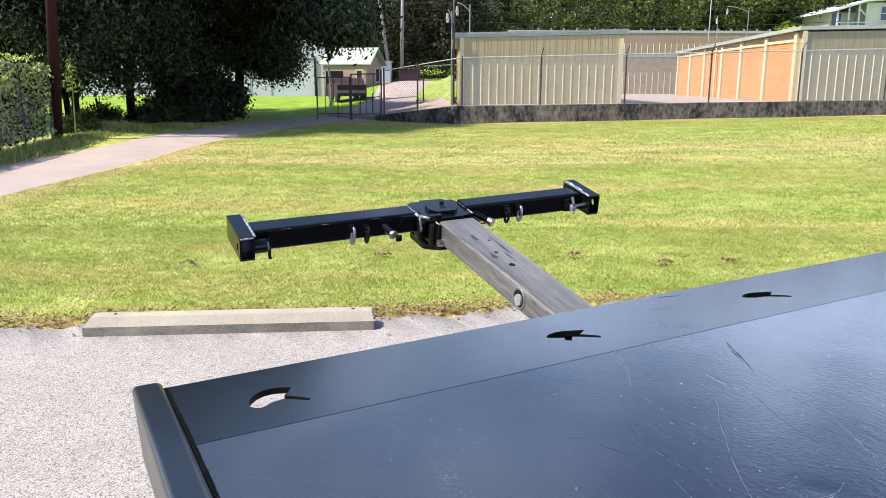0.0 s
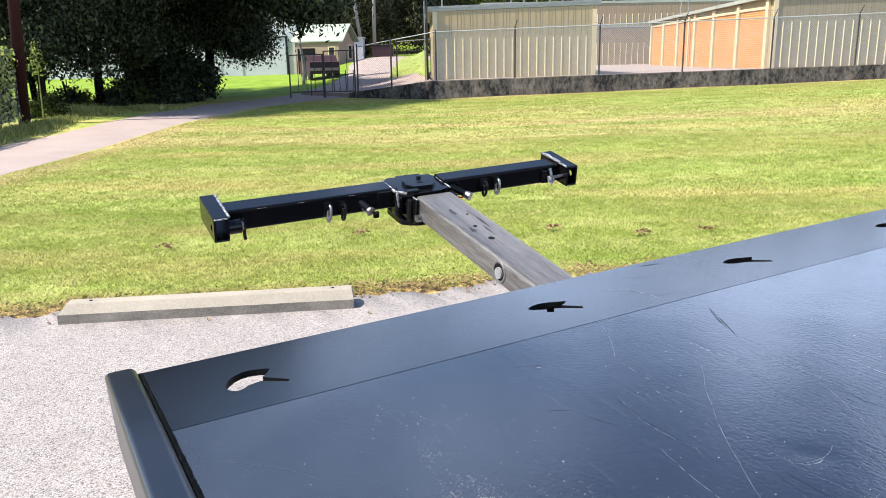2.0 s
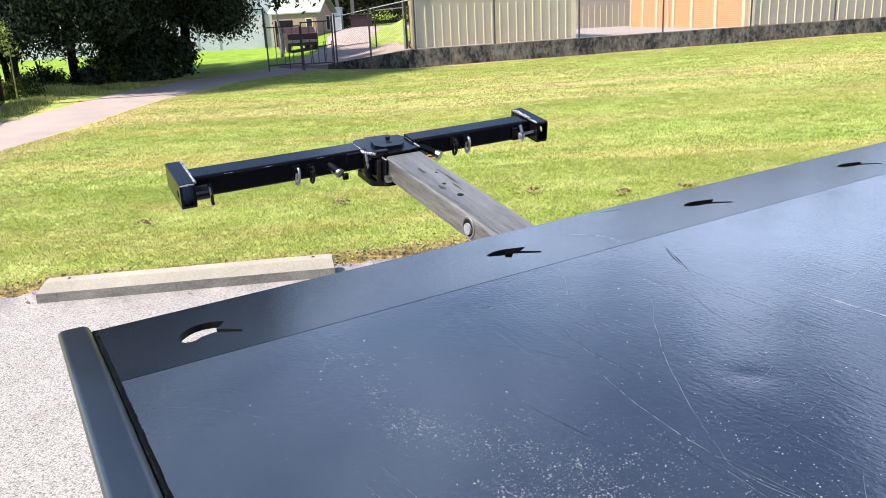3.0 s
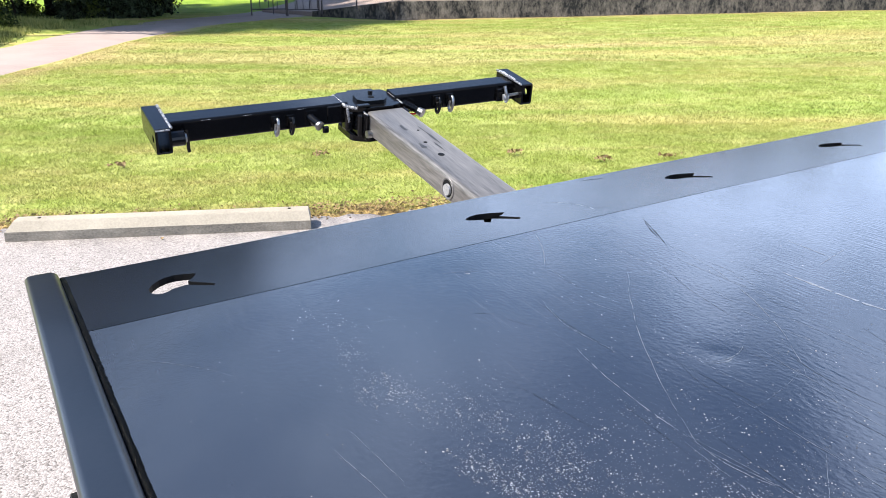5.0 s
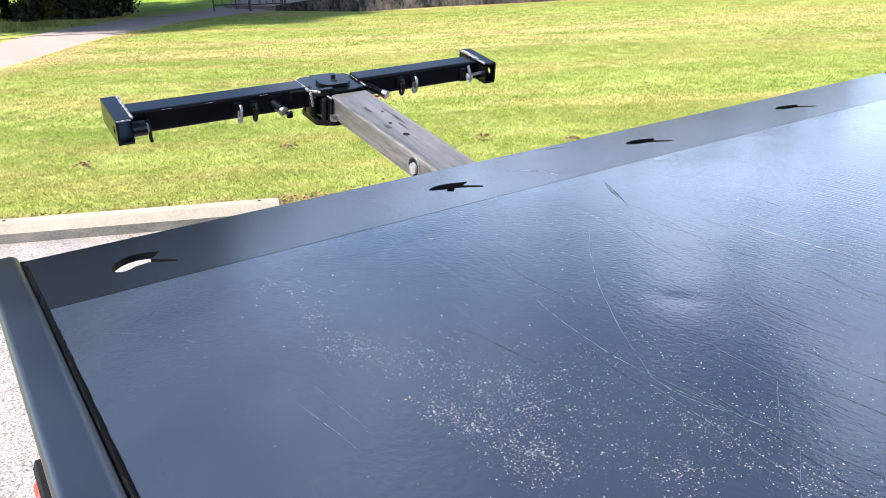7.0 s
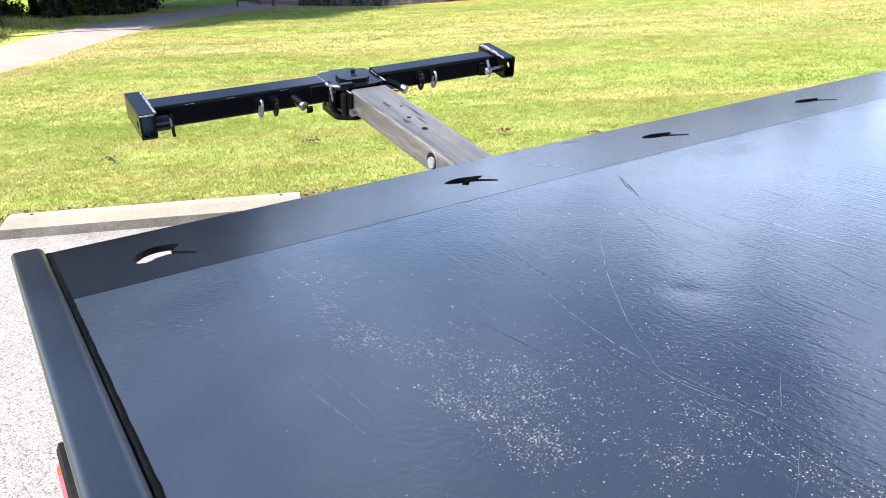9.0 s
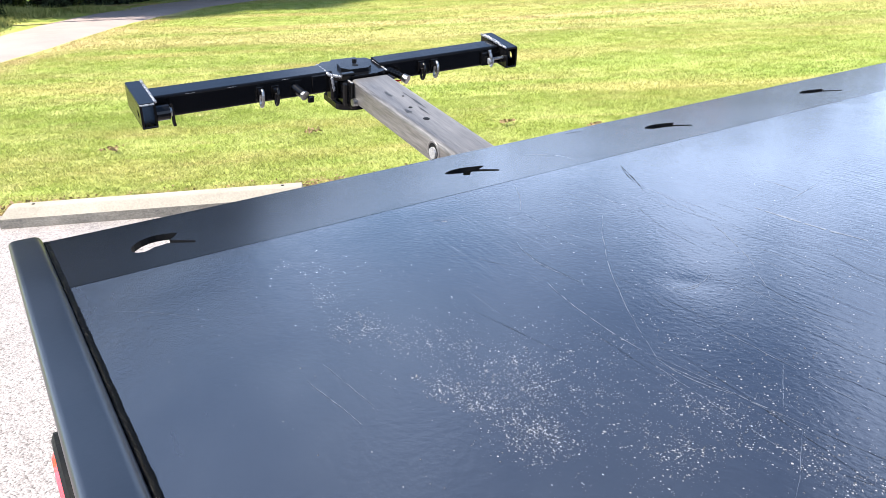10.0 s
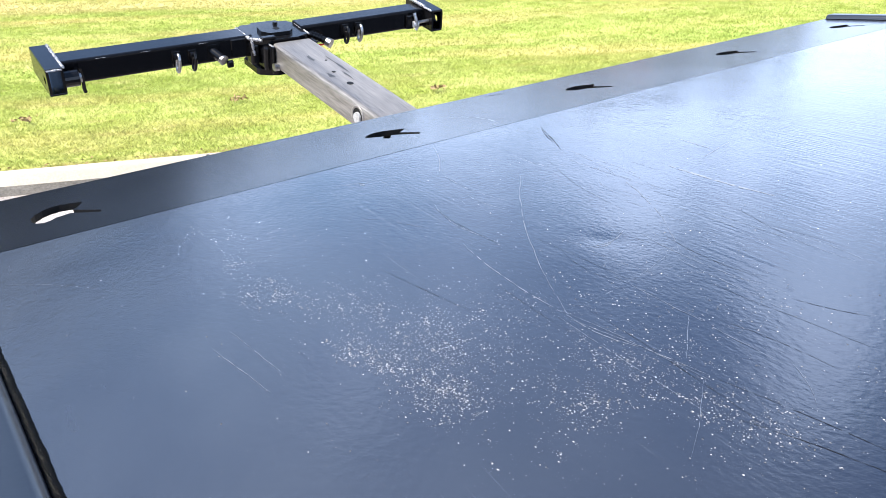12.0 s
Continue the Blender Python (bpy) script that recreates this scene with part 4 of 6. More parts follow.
# fine furrows where loads were dragged, all much the same way
r_furrow = np.random.default_rng(77)
for k in range(30):
    x, y, ln = r_furrow.uniform(0.44, 0.86), r_furrow.uniform(-0.86, -0.42), r_furrow.uniform(0.07, 0.24)
    a = 0.14 + r_furrow.normal(0, 0.07)
    mark("furrow", HOLE if k % 3 == 0 else FAINT, x, y, x - ln * math.sin(a), y - ln * math.cos(a), r_furrow.normal(0, 0.006), 0.00032)

# chips and nicks along the tail
for line in ((0.36, -0.115, 0.375, -0.122, 0.0, 0.0008), (0.41, -0.07, 0.416, -0.074, 0.0, 0.0008), (0.60, -0.205, 0.612, -0.209, 0.0, 0.0007),
             (0.955, -0.09, 1.01, -0.105, 0.003, 0.0008), (1.03, -0.06, 1.06, -0.071, 0.002, 0.0008), (1.42, -0.21, 1.43, -0.214, 0.0, 0.0011), (0.90, -0.215, 0.93, -0.222, 0.0, 0.0007)):
    mark("nick", HOLE, *line)
# a curved scrape, a rubbed smear and bright chips on and beside the tail plate
mark("scratch", FAINT, 0.8455, -0.103, 0.8914, -0.2357, 0.026, 0.0006)
mark("smear", HOLE, 1.034, -0.022, 1.086, -0.035, 0.001, 0.0045)
mark("scratch", FAINT, 0.7147, -0.285, 0.640, -0.4005, 0.004, 0.0006)
mark("chip", WELD, 0.5276, -0.3637, 0.533, -0.3700, 0.0, 0.0018)


def grit():
    """Crumbs of pale grit lying on the deck in drifts that follow the truck."""
    r = np.random.default_rng(33)
    # runs: middle, spread across and along the truck, share; then looser ground between them
    near_rail = [(0.289, -0.390, 0.010, 0.017, 0.25), (0.315, -0.438, 0.018, 0.023, 0.3), (0.291, -0.509, 0.008, 0.013, 0.35), (0.281, -0.605, 0.014, 0.022, 2.4), (0.303, -0.662, 0.014, 0.019, 0.5), (0.328, -0.680, 0.016, 0.016, 1.6)]
    heap = [(0.287, -0.766, 0.008, 0.012, 0.8), (0.297, -0.797, 0.010, 0.016, 2.4), (0.335, -0.763, 0.025, 0.034, 3.8), (0.340, -0.810, 0.022, 0.028, 4.2), (0.303, -0.870, 0.012, 0.014, 3.6), (0.297, -0.843, 0.011, 0.011, 1.0), (0.358, -0.868, 0.023, 0.022, 1.2), (0.310, -0.957, 0.014, 0.012, 0.5)]
    beyond = [(0.416, -0.779, 0.024, 0.026, 1.4), (0.481, -0.824, 0.034, 0.036, 0.9), (0.436, -0.924, 0.010, 0.016, 1.3), (0.420, -0.906, 0.010, 0.014, 0.8), (0.368, -0.919, 0.012, 0.011, 1.2), (0.362, -0.951, 0.011, 0.009, 1.2), (0.428, -1.012, 0.009, 0.010, 0.8), (0.428, -1.043, 0.015, 0.012, 1.5), (0.432, -0.955, 0.018, 0.016, 0.8)]
    far_side = [(0.486, -0.928, 0.028, 0.024, 0.7), (0.553, -0.916, 0.030, 0.024, 0.5), (0.564, -0.943, 0.028, 0.02, 0.6), (0.724, -0.836, 0.027, 0.024, 0.35), (0.451, -0.970, 0.02, 0.018, 0.7), (0.45, -1.09, 0.06, 0.05, 1.6), (0.60, -0.86, 0.08, 0.06, 0.4)]
    drifts = near_rail + heap + beyond + far_side
    weight = np.array([q[4] for q in drifts])
    k = r.choice(len(drifts), 2600, p=weight / weight.sum())
    D = np.array(drifts)[k]
    heart = D[:, :2] + r.normal(size=(2600, 2)) * D[:, 2:4] * 1.35
    pick = r.integers(0, 2600, 14000)
    pos = heart[pick] + r.normal(size=(14000, 2)) * (0.0022, 0.0055)
    loose = np.concatenate([np.stack([r.uniform(0.08, 1.0, 1400), r.uniform(-1.2, -0.42, 1400)], 1), np.stack([r.normal(0.46, 0.13, 2200), r.normal(-0.88, 0.13, 2200)], 1)])
    pos = np.concatenate([pos, loose])
    x, y = pos[:, 0], pos[:, 1]
    n = len(x)
    z = plate_z(x, y)
    size = 0.00020 + 0.00080 * r.random(n) ** 4.6
    a = r.uniform(0, math.tau, n)
    rings = []
    for j in range(4):
        q = a + j * math.tau / 4 + r.uniform(-0.4, 0.4, n)
        rr = size * r.uniform(0.55, 1.25, n)
        rings.append(np.stack([x + rr * np.cos(q), y + 1.3 * rr * np.sin(q), z - 0.0001], 1))
    rings.append(np.stack([x + size * r.normal(0, 0.3, n), y + size * r.normal(0, 0.3, n), z + size * r.uniform(0.4, 0.9, n)], 1))
    v = np.stack(rings, 1).reshape(-1, 3)
    i = np.arange(n)[:, None] * 5
    f = np.concatenate([i + np.array([[j, (j + 1) % 4, 4]]) for j in range(4)])
    ob = from_arrays("grit", v, f, GRIT)
    ob.matrix_world = DECKM
    tagged(ob, "fine pale grit scattered in drifts over the black deck", "grit", kind="stuff")


grit()


def underframe():
    """Sills, cross members, axle and tyres that carry the deck."""
    for x in (0.78, 1.675):
        part("frame_rail", box((x - 0.045, -LENGTH, -0.22), (x + 0.045, -0.52, -0.0165), 0.006), BLACK, deck)
    for y in (-0.62, -1.5, -2.4, -3.3, -4.2, -5.1, -6.0):
        part("cross_member", box((0.06, y - 0.04, -0.09), (WIDTH - 0.06, y + 0.04, -0.0168), 0.004), BLACK, deck)
    part("axle", rod((0.12, -2.3, -0.62), (WIDTH - 0.12, -2.3, -0.62), 0.07, seg=16), BLACK, deck)
    for x in (0.30, 0.60, WIDTH - 0.60, WIDTH - 0.30):
        bm = bmesh.new()
        prof = [(0.24, -0.10), (0.40, -0.125), (0.465, -0.11), (0.48, -0.08), (0.48, 0.08), (0.465, 0.11), (0.40, 0.125), (0.24, 0.10)]
        rings = [[bm.verts.new((x + w, -2.3 + r * math.cos(a), -0.62 + r * math.sin(a))) for r, w in prof] for a in np.linspace(0, math.tau, 33)[:-1]]
        for i in range(32):
            for j in range(len(prof)):
                bm.faces.new((rings[i][j], rings[i][(j + 1) % 8], rings[(i + 1) % 32][(j + 1) % 8], rings[(i + 1) % 32][j]))
        wheel = part("wheel", bm, RUBBER, deck, smooth=True)
        part("rim", rod((x - 0.09, -2.3, -0.62), (x + 0.09, -2.3, -0.62), 0.235, seg=24), GALV, wheel)


underframe()
# inferred part, near-black so that the four slots above it stay dark
part("tail_stiffener", box((0.69, -0.25, -0.052), (2.36, -0.012, -0.03), 0.003), HOLE, deck, "dark folded stiffener under the tail")

# ---- wheel lift: boom and folding crossbar ----
LIFT = Matrix.Translation((1.17, 1.1249, 1.1827)) @ Matrix.Rotation(0.2016, 4, "X") @ Matrix.Rotation(-TILT_X, 4, "Y")
lift = thing("wheel_lift", "tow-truck wheel lift with bare steel boom and glossy black crossbar", "wheel lift", LIFT)


def tube(a, b, wall, bevel, axis):
    """A rectangular tube, open at both ends along the axis."""
    bm = bmesh.new()
    free = [i for i in range(3) if i != axis]

    def ring(s, inset, cut):
        lo, hi = [a[i] + inset for i in free], [b[i] - inset for i in free]
        out = []
        for (cx, cy), (sx, sy) in zip(((lo[0], lo[1]), (hi[0], lo[1]), (hi[0], hi[1]), (lo[0], hi[1])), ((1, 1), (-1, 1), (-1, -1), (1, -1))):
            arc = [(cx + sx * cut * (1 - math.cos(t)), cy + sy * cut * (1 - math.sin(t))) for t in np.linspace(0, math.pi / 2, 4)]
            out += arc if sx * sy > 0 else arc[::-1]
        res = []
        for p in out:
            c = [0, 0, 0]
            c[free[0]], c[free[1]], c[axis] = p[0], p[1], s
            res.append(bm.verts.new(c))
        return res

    o0, o1 = ring(a[axis], 0, bevel), ring(b[axis], 0, bevel)
    i0, i1 = ring(a[axis], wall, bevel * 0.6), ring(b[axis], wall, bevel * 0.6)
    n = len(o0)
    for p, q in ((o0, o1), (o1, i1), (i1, i0), (i0, o0)):
        for i in range(n):
            bm.faces.new((p[i], p[(i + 1) % n], q[(i + 1) % n], q[i]))
    return bm


boom = part("boom", tube((-0.0702, -2.3, -0.0788), (0.0702, 0.005, 0.0), 0.009, 0.012, 1), STEEL, lift, "worn bare steel boom tube with scraped streaks")
# flush near-black discs, the shade inside each hole put into the colour
for x, y, r in ((-0.0125, -0.3885, 0.0105), (-0.0118, -0.2898, 0.0065), (0.0142, -0.1952, 0.0045)):
    part("drilled_hole", rod((x, y, -0.002), (x, y, 0.0007), r, seg=16), HOLE, boom, "dark drilled hole")
for x, y, w, ln in ((-0.035, -0.31, 0.011, 0.035), (0.012, -0.335, 0.005, 0.06), (0.03, -0.24, 0.006, 0.08), (-0.02, -0.16, 0.009, 0.05)):
    smear = bmesh.new()
    smear.faces.new([smear.verts.new((x + w * (0.6 + 0.4 * math.sin(3 * a + x * 90)) * math.cos(a), y + ln * (0.7 + 0.3 * math.cos(2 * a + y * 40)) * math.sin(a), 0.0006)) for a in np.linspace(0, math.tau, 19)[:-1]])
    part("grease_smear", smear, GREASE, boom, "dark dried grease smear")
# bolt pocket: a proud collar round a dark bore with the bright bolt head in it
collar = bmesh.new()
rings = [[collar.verts.new((x, -0.530 + r * math.cos(a), -0.0385 + r * math.sin(a))) for a in np.linspace(0, math.tau, 29)[:-1]] for x, r in ((-0.0700, 0.034), (-0.0722, 0.0335), (-0.0726, 0.0315), (-0.0722, 0.0265), (-0.0706, 0.0255))]
for a, b in zip(rings, rings[1:]):
    for i in range(28):
        collar.faces.new((a[i], a[(i + 1) % 28], b[(i + 1) % 28], b[i]))
collar = part("bolt_collar", collar, STEEL, boom, "worn steel collar", smooth=True)
part("bore", rod((-0.0711, -0.530, -0.0385), (-0.069, -0.530, -0.0385), 0.0262, seg=24), HOLE, collar, "dark bolt bore")
part("bolt_head", rod((-0.0775, -0.533, -0.0405), (-0.0712, -0.533, -0.0405), 0.0165, 0.0175, seg=20), ZINC, collar, "bright bolt head")
part("pivot_bolt", rod((-0.086, -0.030, -0.066), (-0.069, -0.030, -0.066), 0.0125, 0.0135, seg=16), CHROME, boom, "scraped pivot bolt head")

# pivot head
head = part("pivot_head", box((-0.098, 0.006, -0.092), (0.066, 0.180, -0.008), 0.010), BLACK, lift, "welded black pivot head")
plate = [(-0.125, 0.060), (-0.120, 0.045), (-0.095, 0.028), (-0.06, 0.014), (0.03, 0.014), (0.068, 0.030), (0.074, 0.150), (0.062, 0.176), (0.035, 0.178), (0.030, 0.192), (-0.060, 0.196), (-0.066, 0.184), (-0.10, 0.184), (-0.125, 0.165)]
part("top_plate", box_edge(prism(plate, 2, -0.008, 0.0085), 0.0015), BLACK, head)
part("bottom_plate", prism([(x * 0.88, y * 0.94 - 0.006) for x, y in plate], 2, -0.112, -0.092), BLACK, head)
cap = [(-0.078, 0.072), (-0.058, 0.046), (0.012, 0.044), (0.030, 0.062), (0.030, 0.108), (0.012, 0.140), (-0.042, 0.142), (-0.072, 0.118)]
cap_plate = part("pivot_cap", box_edge(prism(cap, 2, 0.0090, 0.0205), 0.0015), BLACK, head, "faceted black pivot cap")
part("grease_fitting", rod((-0.004, 0.122, 0.0205), (-0.004, 0.122, 0.0285), 0.0085, 0.0075, seg=12), BLACK, cap_plate)
part("pivot_bore", rod((-0.020, 0.082, 0.019), (-0.020, 0.082, 0.0213), 0.011, seg=16), HOLE, cap_plate)
part("keeper_bar", box((-0.098, 0.018, 0.0088), (-0.052, 0.036, 0.018), 0.002), BLACK, head)
part("side_plate", box((-0.082, -0.018, -0.094), (-0.0712, 0.020, -0.004), 0.003), BLACK, head, "black clevis side plate")
part("side_plate", box((0.0712, -0.018, -0.094), (0.080, 0.020, -0.004), 0.003), BLACK, head)
part("side_gusset", box((-0.128, 0.042, -0.080), (-0.098, 0.085, -0.008), 0.008), BLACK, head)


def lumpy(p, q, r, n, name, parent):
    """A bright bead from p to q: weld, and the painted glints of the left arm."""
    p, q = Vector(p), Vector(q)
    bm = bmesh.new()
    pts = [p.lerp(q, k / n) for k in range(n + 1)]
    rings = []
    d = (q - p).normalized()
    s = d.orthogonal().normalized()
    w = d.cross(s)
    for k, c in enumerate(pts):
        rr = r * (0.55 + 0.35 * abs(math.sin(k * 1.4)) + 0.35 * rng.random())
        rings.append([bm.verts.new(c + (s * math.cos(i) + w * math.sin(i)) * rr) for i in np.linspace(0, math.tau, 7)[:-1]])
    for a, b in zip(rings, rings[1:]):
        for i in range(6):
            bm.faces.new((a[i], a[(i + 1) % 6], b[(i + 1) % 6], b[i]))
    bm.faces.new(rings[0][::-1])
    bm.faces.new(rings[-1])
    part(name, bm, WELD, parent, "bright lumpy bead", smooth=True)


lumpy((-0.127, 0.165, 0.007), (-0.127, 0.055, 0.007), 0.006, 24, "weld_bead", head)
lumpy((-0.127, 0.055, 0.007), (-0.097, 0.026, 0.006), 0.006, 10, "weld_bead", head)
lumpy((-0.124, 0.046, 0.004), (-0.118, 0.042, -0.045), 0.005, 10, "weld_bead", head)
lumpy((-0.0775, -0.016, -0.006), (-0.0775, 0.018, -0.006), 0.004, 8, "weld_bead", head)
lumpy((0.0755, 0.03, 0.006), (0.0765, 0.14, 0.006), 0.0035, 22, "weld_bead", head)


def swung(ob, turn, dip):
    """An arm swung about the pivot and dipped a little."""
    ob.matrix_local = Matrix.Translation((0, 0.112, 0)) @ Matrix.Rotation(turn, 4, "Z") @ Matrix.Rotation(dip, 4, "Y")
    return ob


def hook(parent, x, y, z, dark):
    """A hanging steel link in a slotted lug."""
    lug = part("lug", box((x - 0.013, y - 0.004, z - 0.004), (x + 0.013, y + 0.001, z + 0.034), 0.0015), BLACK, parent)
    part("lug_eye", rod((x - 0.009, y - 0.012, z + 0.020), (x + 0.009, y - 0.012, z + 0.020), 0.010, seg=12), BLACK, lug)
    pts = [(x + 0.003 * math.sin(a), y - 0.017 + 0.0135 * math.cos(a), z + 0.028 * math.sin(a) * (1.0 if abs(math.sin(a)) < 0.8 else 0.96)) for a in np.linspace(0, math.tau, 25)[:-1]]
    part("ring", bent(pts, 0.0052, 8, close=True), BLACK if dark else CHROME, lug, "black steel ring" if dark else "worn bright steel ring", smooth=True)


def end_box(parent, x0, x1, y0, y1, z0, z1, outer):
    """Short box of four welded plates across the bar's end, open front and back, with a pin hole in its outer plate."""
    w = 0.0075
    e = part("end_box", box((x0, y0, z1 - w), (x1, y1, z1), 0.0025), BLACK, parent, "black box-section end piece")
    part("plate", box((x0, y0, z0), (x1, y1, z0 + w), 0.0025), BLACK, e)
    inner, face = (x1, x0) if outer < 0 else (x0, x1)
    part("plate", box((inner - w, y0, z0 + w), (inner, y1, z1 - w)) if outer < 0 else box((inner, y0, z0 + w), (inner + w, y1, z1 - w)), BLACK, e)
    hy, hz = y0 + 0.036, (z0 + z1) / 2 - 0.002
    ring = [(hy + 0.0125 * math.cos(a), hz + 0.0125 * math.sin(a)) for a in np.linspace(0, math.tau, 19)[:-1]]
    bm = plate_with_holes([(y0, z0 + w), (y1, z0 + w), (y1, z1 - w), (y0, z1 - w)], [ring], 0.0, w)
    for v in bm.verts:
        y, z, h = v.co
        v.co = (face + h if outer < 0 else face - h, y, z)
    part("outer_plate", bm, BLACK, e, "black end plate with a round pin hole")
    lumpy((inner - outer * 0.002, y0 + 0.004, z1 - 0.001), (inner - outer * 0.002, y1 - 0.004, z1 - 0.001), 0.0048, 44, "weld_bead", e)
    if outer > 0:
        lumpy((inner - 0.002, y0 + 0.05, z1 + 0.002), (inner - 0.002, y1 - 0.03, z1 + 0.002), 0.006, 18, "weld_bead", e)
    else:
        lumpy((x0 + 0.002, y0 - 0.001, z1 - 0.004), (x1 - 0.004, y0 - 0.001, z1 - 0.004), 0.003, 10, "weld_bead", e)
    return e


# the two folding arms
left = swung(part("left_crossbar", tube((-0.701, -0.043, -0.058), (-0.110, 0.043, 0.0135), 0.007, 0.008, 0), BLACK, lift, "glossy black crossbar arm"), -0.0206, -0.0125)
right = swung(part("right_crossbar", tube((0.072, -0.038, -0.051), (0.560, 0.042, 0.0165), 0.007, 0.008, 0), BLACK, lift, "glossy black crossbar arm"), -0.0626, -0.0336)
part("sleeve", box((-0.186, -0.0455, -0.054), (-0.106, 0.050, 0.009), 0.004), BLACK, left)
end_box(left, -0.748, -0.701, -0.0906, 0.1168, -0.0665, 0.0145, -1)
end_box(right, 0.560, 0.606, -0.0917, 0.096, -0.0545, 0.0235, 1)
# glints on the arm's front edge, put in as tiny bright beads
for x in (-0.60, -0.47, -0.29):
    lumpy((x, -0.0436, 0.0098), (x + 0.03, -0.0436, 0.0098), 0.0006, 8, "edge_glint", left)
hook(left, -0.365, -0.044, -0.036, False)
hook(left, -0.314, -0.044, -0.038, True)
hook(right, 0.232, -0.039, -0.030, True)
hook(right, 0.284, -0.039, -0.030, False)
# spring-loaded pins: black barrel, bright end, pull tab
pin = part("spring_pin", rod((-0.246, -0.040, -0.022), (-0.230, -0.082, -0.036), 0.0150, seg=16), BLACK, left, "spring-loaded pin")
part("pin_collar", rod((-0.2335, -0.074, -0.0335), (-0.2275, -0.090, -0.039), 0.0135, 0.0165, seg=18), CHROME, pin, "worn bright pin end")
part("pin_backing", box((-0.262, -0.0445, -0.052), (-0.222, -0.0425, 0.002), 0.001), BLACK, pin)
part("pin_tab", box((-0.218, -0.092, -0.066), (-0.196, -0.080, -0.042), 0.005), BLACK, pin)
pin = part("spring_pin", rod((0.100, -0.034, -0.012), (0.138, -0.078, -0.028), 0.012, seg=16), BLACK, right, "spring-loaded pin")
for k in range(4):
    q = k / 4
    part("spring_coil", rod((0.103 + 0.03 * q, -0.042 - 0.03 * q, -0.014 - 0.011 * q), (0.106 + 0.03 * q, -0.045 - 0.03 * q, -0.0155 - 0.011 * q), 0.0155, seg=16), BLACK, pin)
part("pin_knob", rod((0.144, -0.076, -0.032), (0.154, -0.092, -0.037), 0.0145, 0.0165, seg=18), CHROME, pin, "worn bright pin knob")
part("cable", bent([(0.112, -0.058, -0.046), (0.128, -0.074, -0.043), (0.148, -0.084, -0.036)], 0.0034, 6), RED, pin, "thin red lanyard")
# locking pins at the two ends
pin = part("locking_pin", rod((-0.700, -0.066, -0.030), (-0.660, -0.066, -0.030), 0.0235, seg=18), BLACK, left, "fat black locking pin")
part("collar", rod((-0.661, -0.066, -0.030), (-0.653, -0.066, -0.030), 0.0155, seg=16), CHROME, pin, "bright collar")
part("pin_handle", bent([(-0.652, -0.064, -0.006), (-0.650, -0.070, -0.030), (-0.652, -0.076, -0.062), (-0.650, -0.078, -0.074)], 0.0055, 8), BLACK, pin, "black drop handle")
pin = part("locking_pin", rod((0.512, -0.062, -0.022), (0.562, -0.066, -0.018), 0.0055, seg=12), CHROME, right, "bright steel locking pin")
part("pin_handle", bent([(0.508, -0.054, 0.012), (0.510, -0.064, -0.010), (0.512, -0.070, -0.036), (0.505, -0.070, -0.046)], 0.0065, 8), CHROME, pin, "worn bright T handle")
part("collar", rod((0.500, -0.060, -0.028), (0.520, -0.064, -0.027), 0.0115, seg=12), ZINC, pin, "bright collar")
part("pin_bracket", box((0.480, -0.050, -0.048), (0.512, -0.037, 0.002), 0.003), BLACK, right)


# ---- storage yard beyond the lawn ----
def wall_top(u):
    return 0.70 + 0.0175 * (u - 0.7)


def yard():
    """Raised concrete yard behind the retaining wall."""
    us, ds = np.linspace(0.62, 34, 30), np.array([32.45, 34, 40, 50, 60, 75.0])
    U, D = np.meshgrid(us, ds)
    Z = 0.70 + 0.006 * (U - 0.7) + 0.004 * (D - 32) + (wall_top(U) - 0.70 - 0.006 * (U - 0.7)) * np.exp(-(D - 32.4) / 3)
    X, Y = to_xy(U, D)
    v = np.stack([X, Y, Z], -1).reshape(-1, 3)
    low = v - (0, 0, 1.6)
    n, k = len(us), len(ds)
    i = (np.arange(k - 1)[:, None] * n + np.arange(n - 1)).ravel()
    rim = np.r_[np.arange(n), np.arange(1, k) * n + n - 1, (k - 1) * n + np.arange(n - 2, -1, -1), np.arange(k - 2, 0, -1) * n]
    side = np.stack([rim, np.roll(rim, -1), np.roll(rim, -1) + n * k, rim + n * k], 1)
    ob = from_arrays("yard_floor", np.concatenate([v, low]), np.concatenate([np.stack([i, i + 1, i + 1 + n, i + n], 1), side]), SLAB)
    tagged(ob, "pale concrete yard between storage buildings", "yard", kind="structure")


yard()


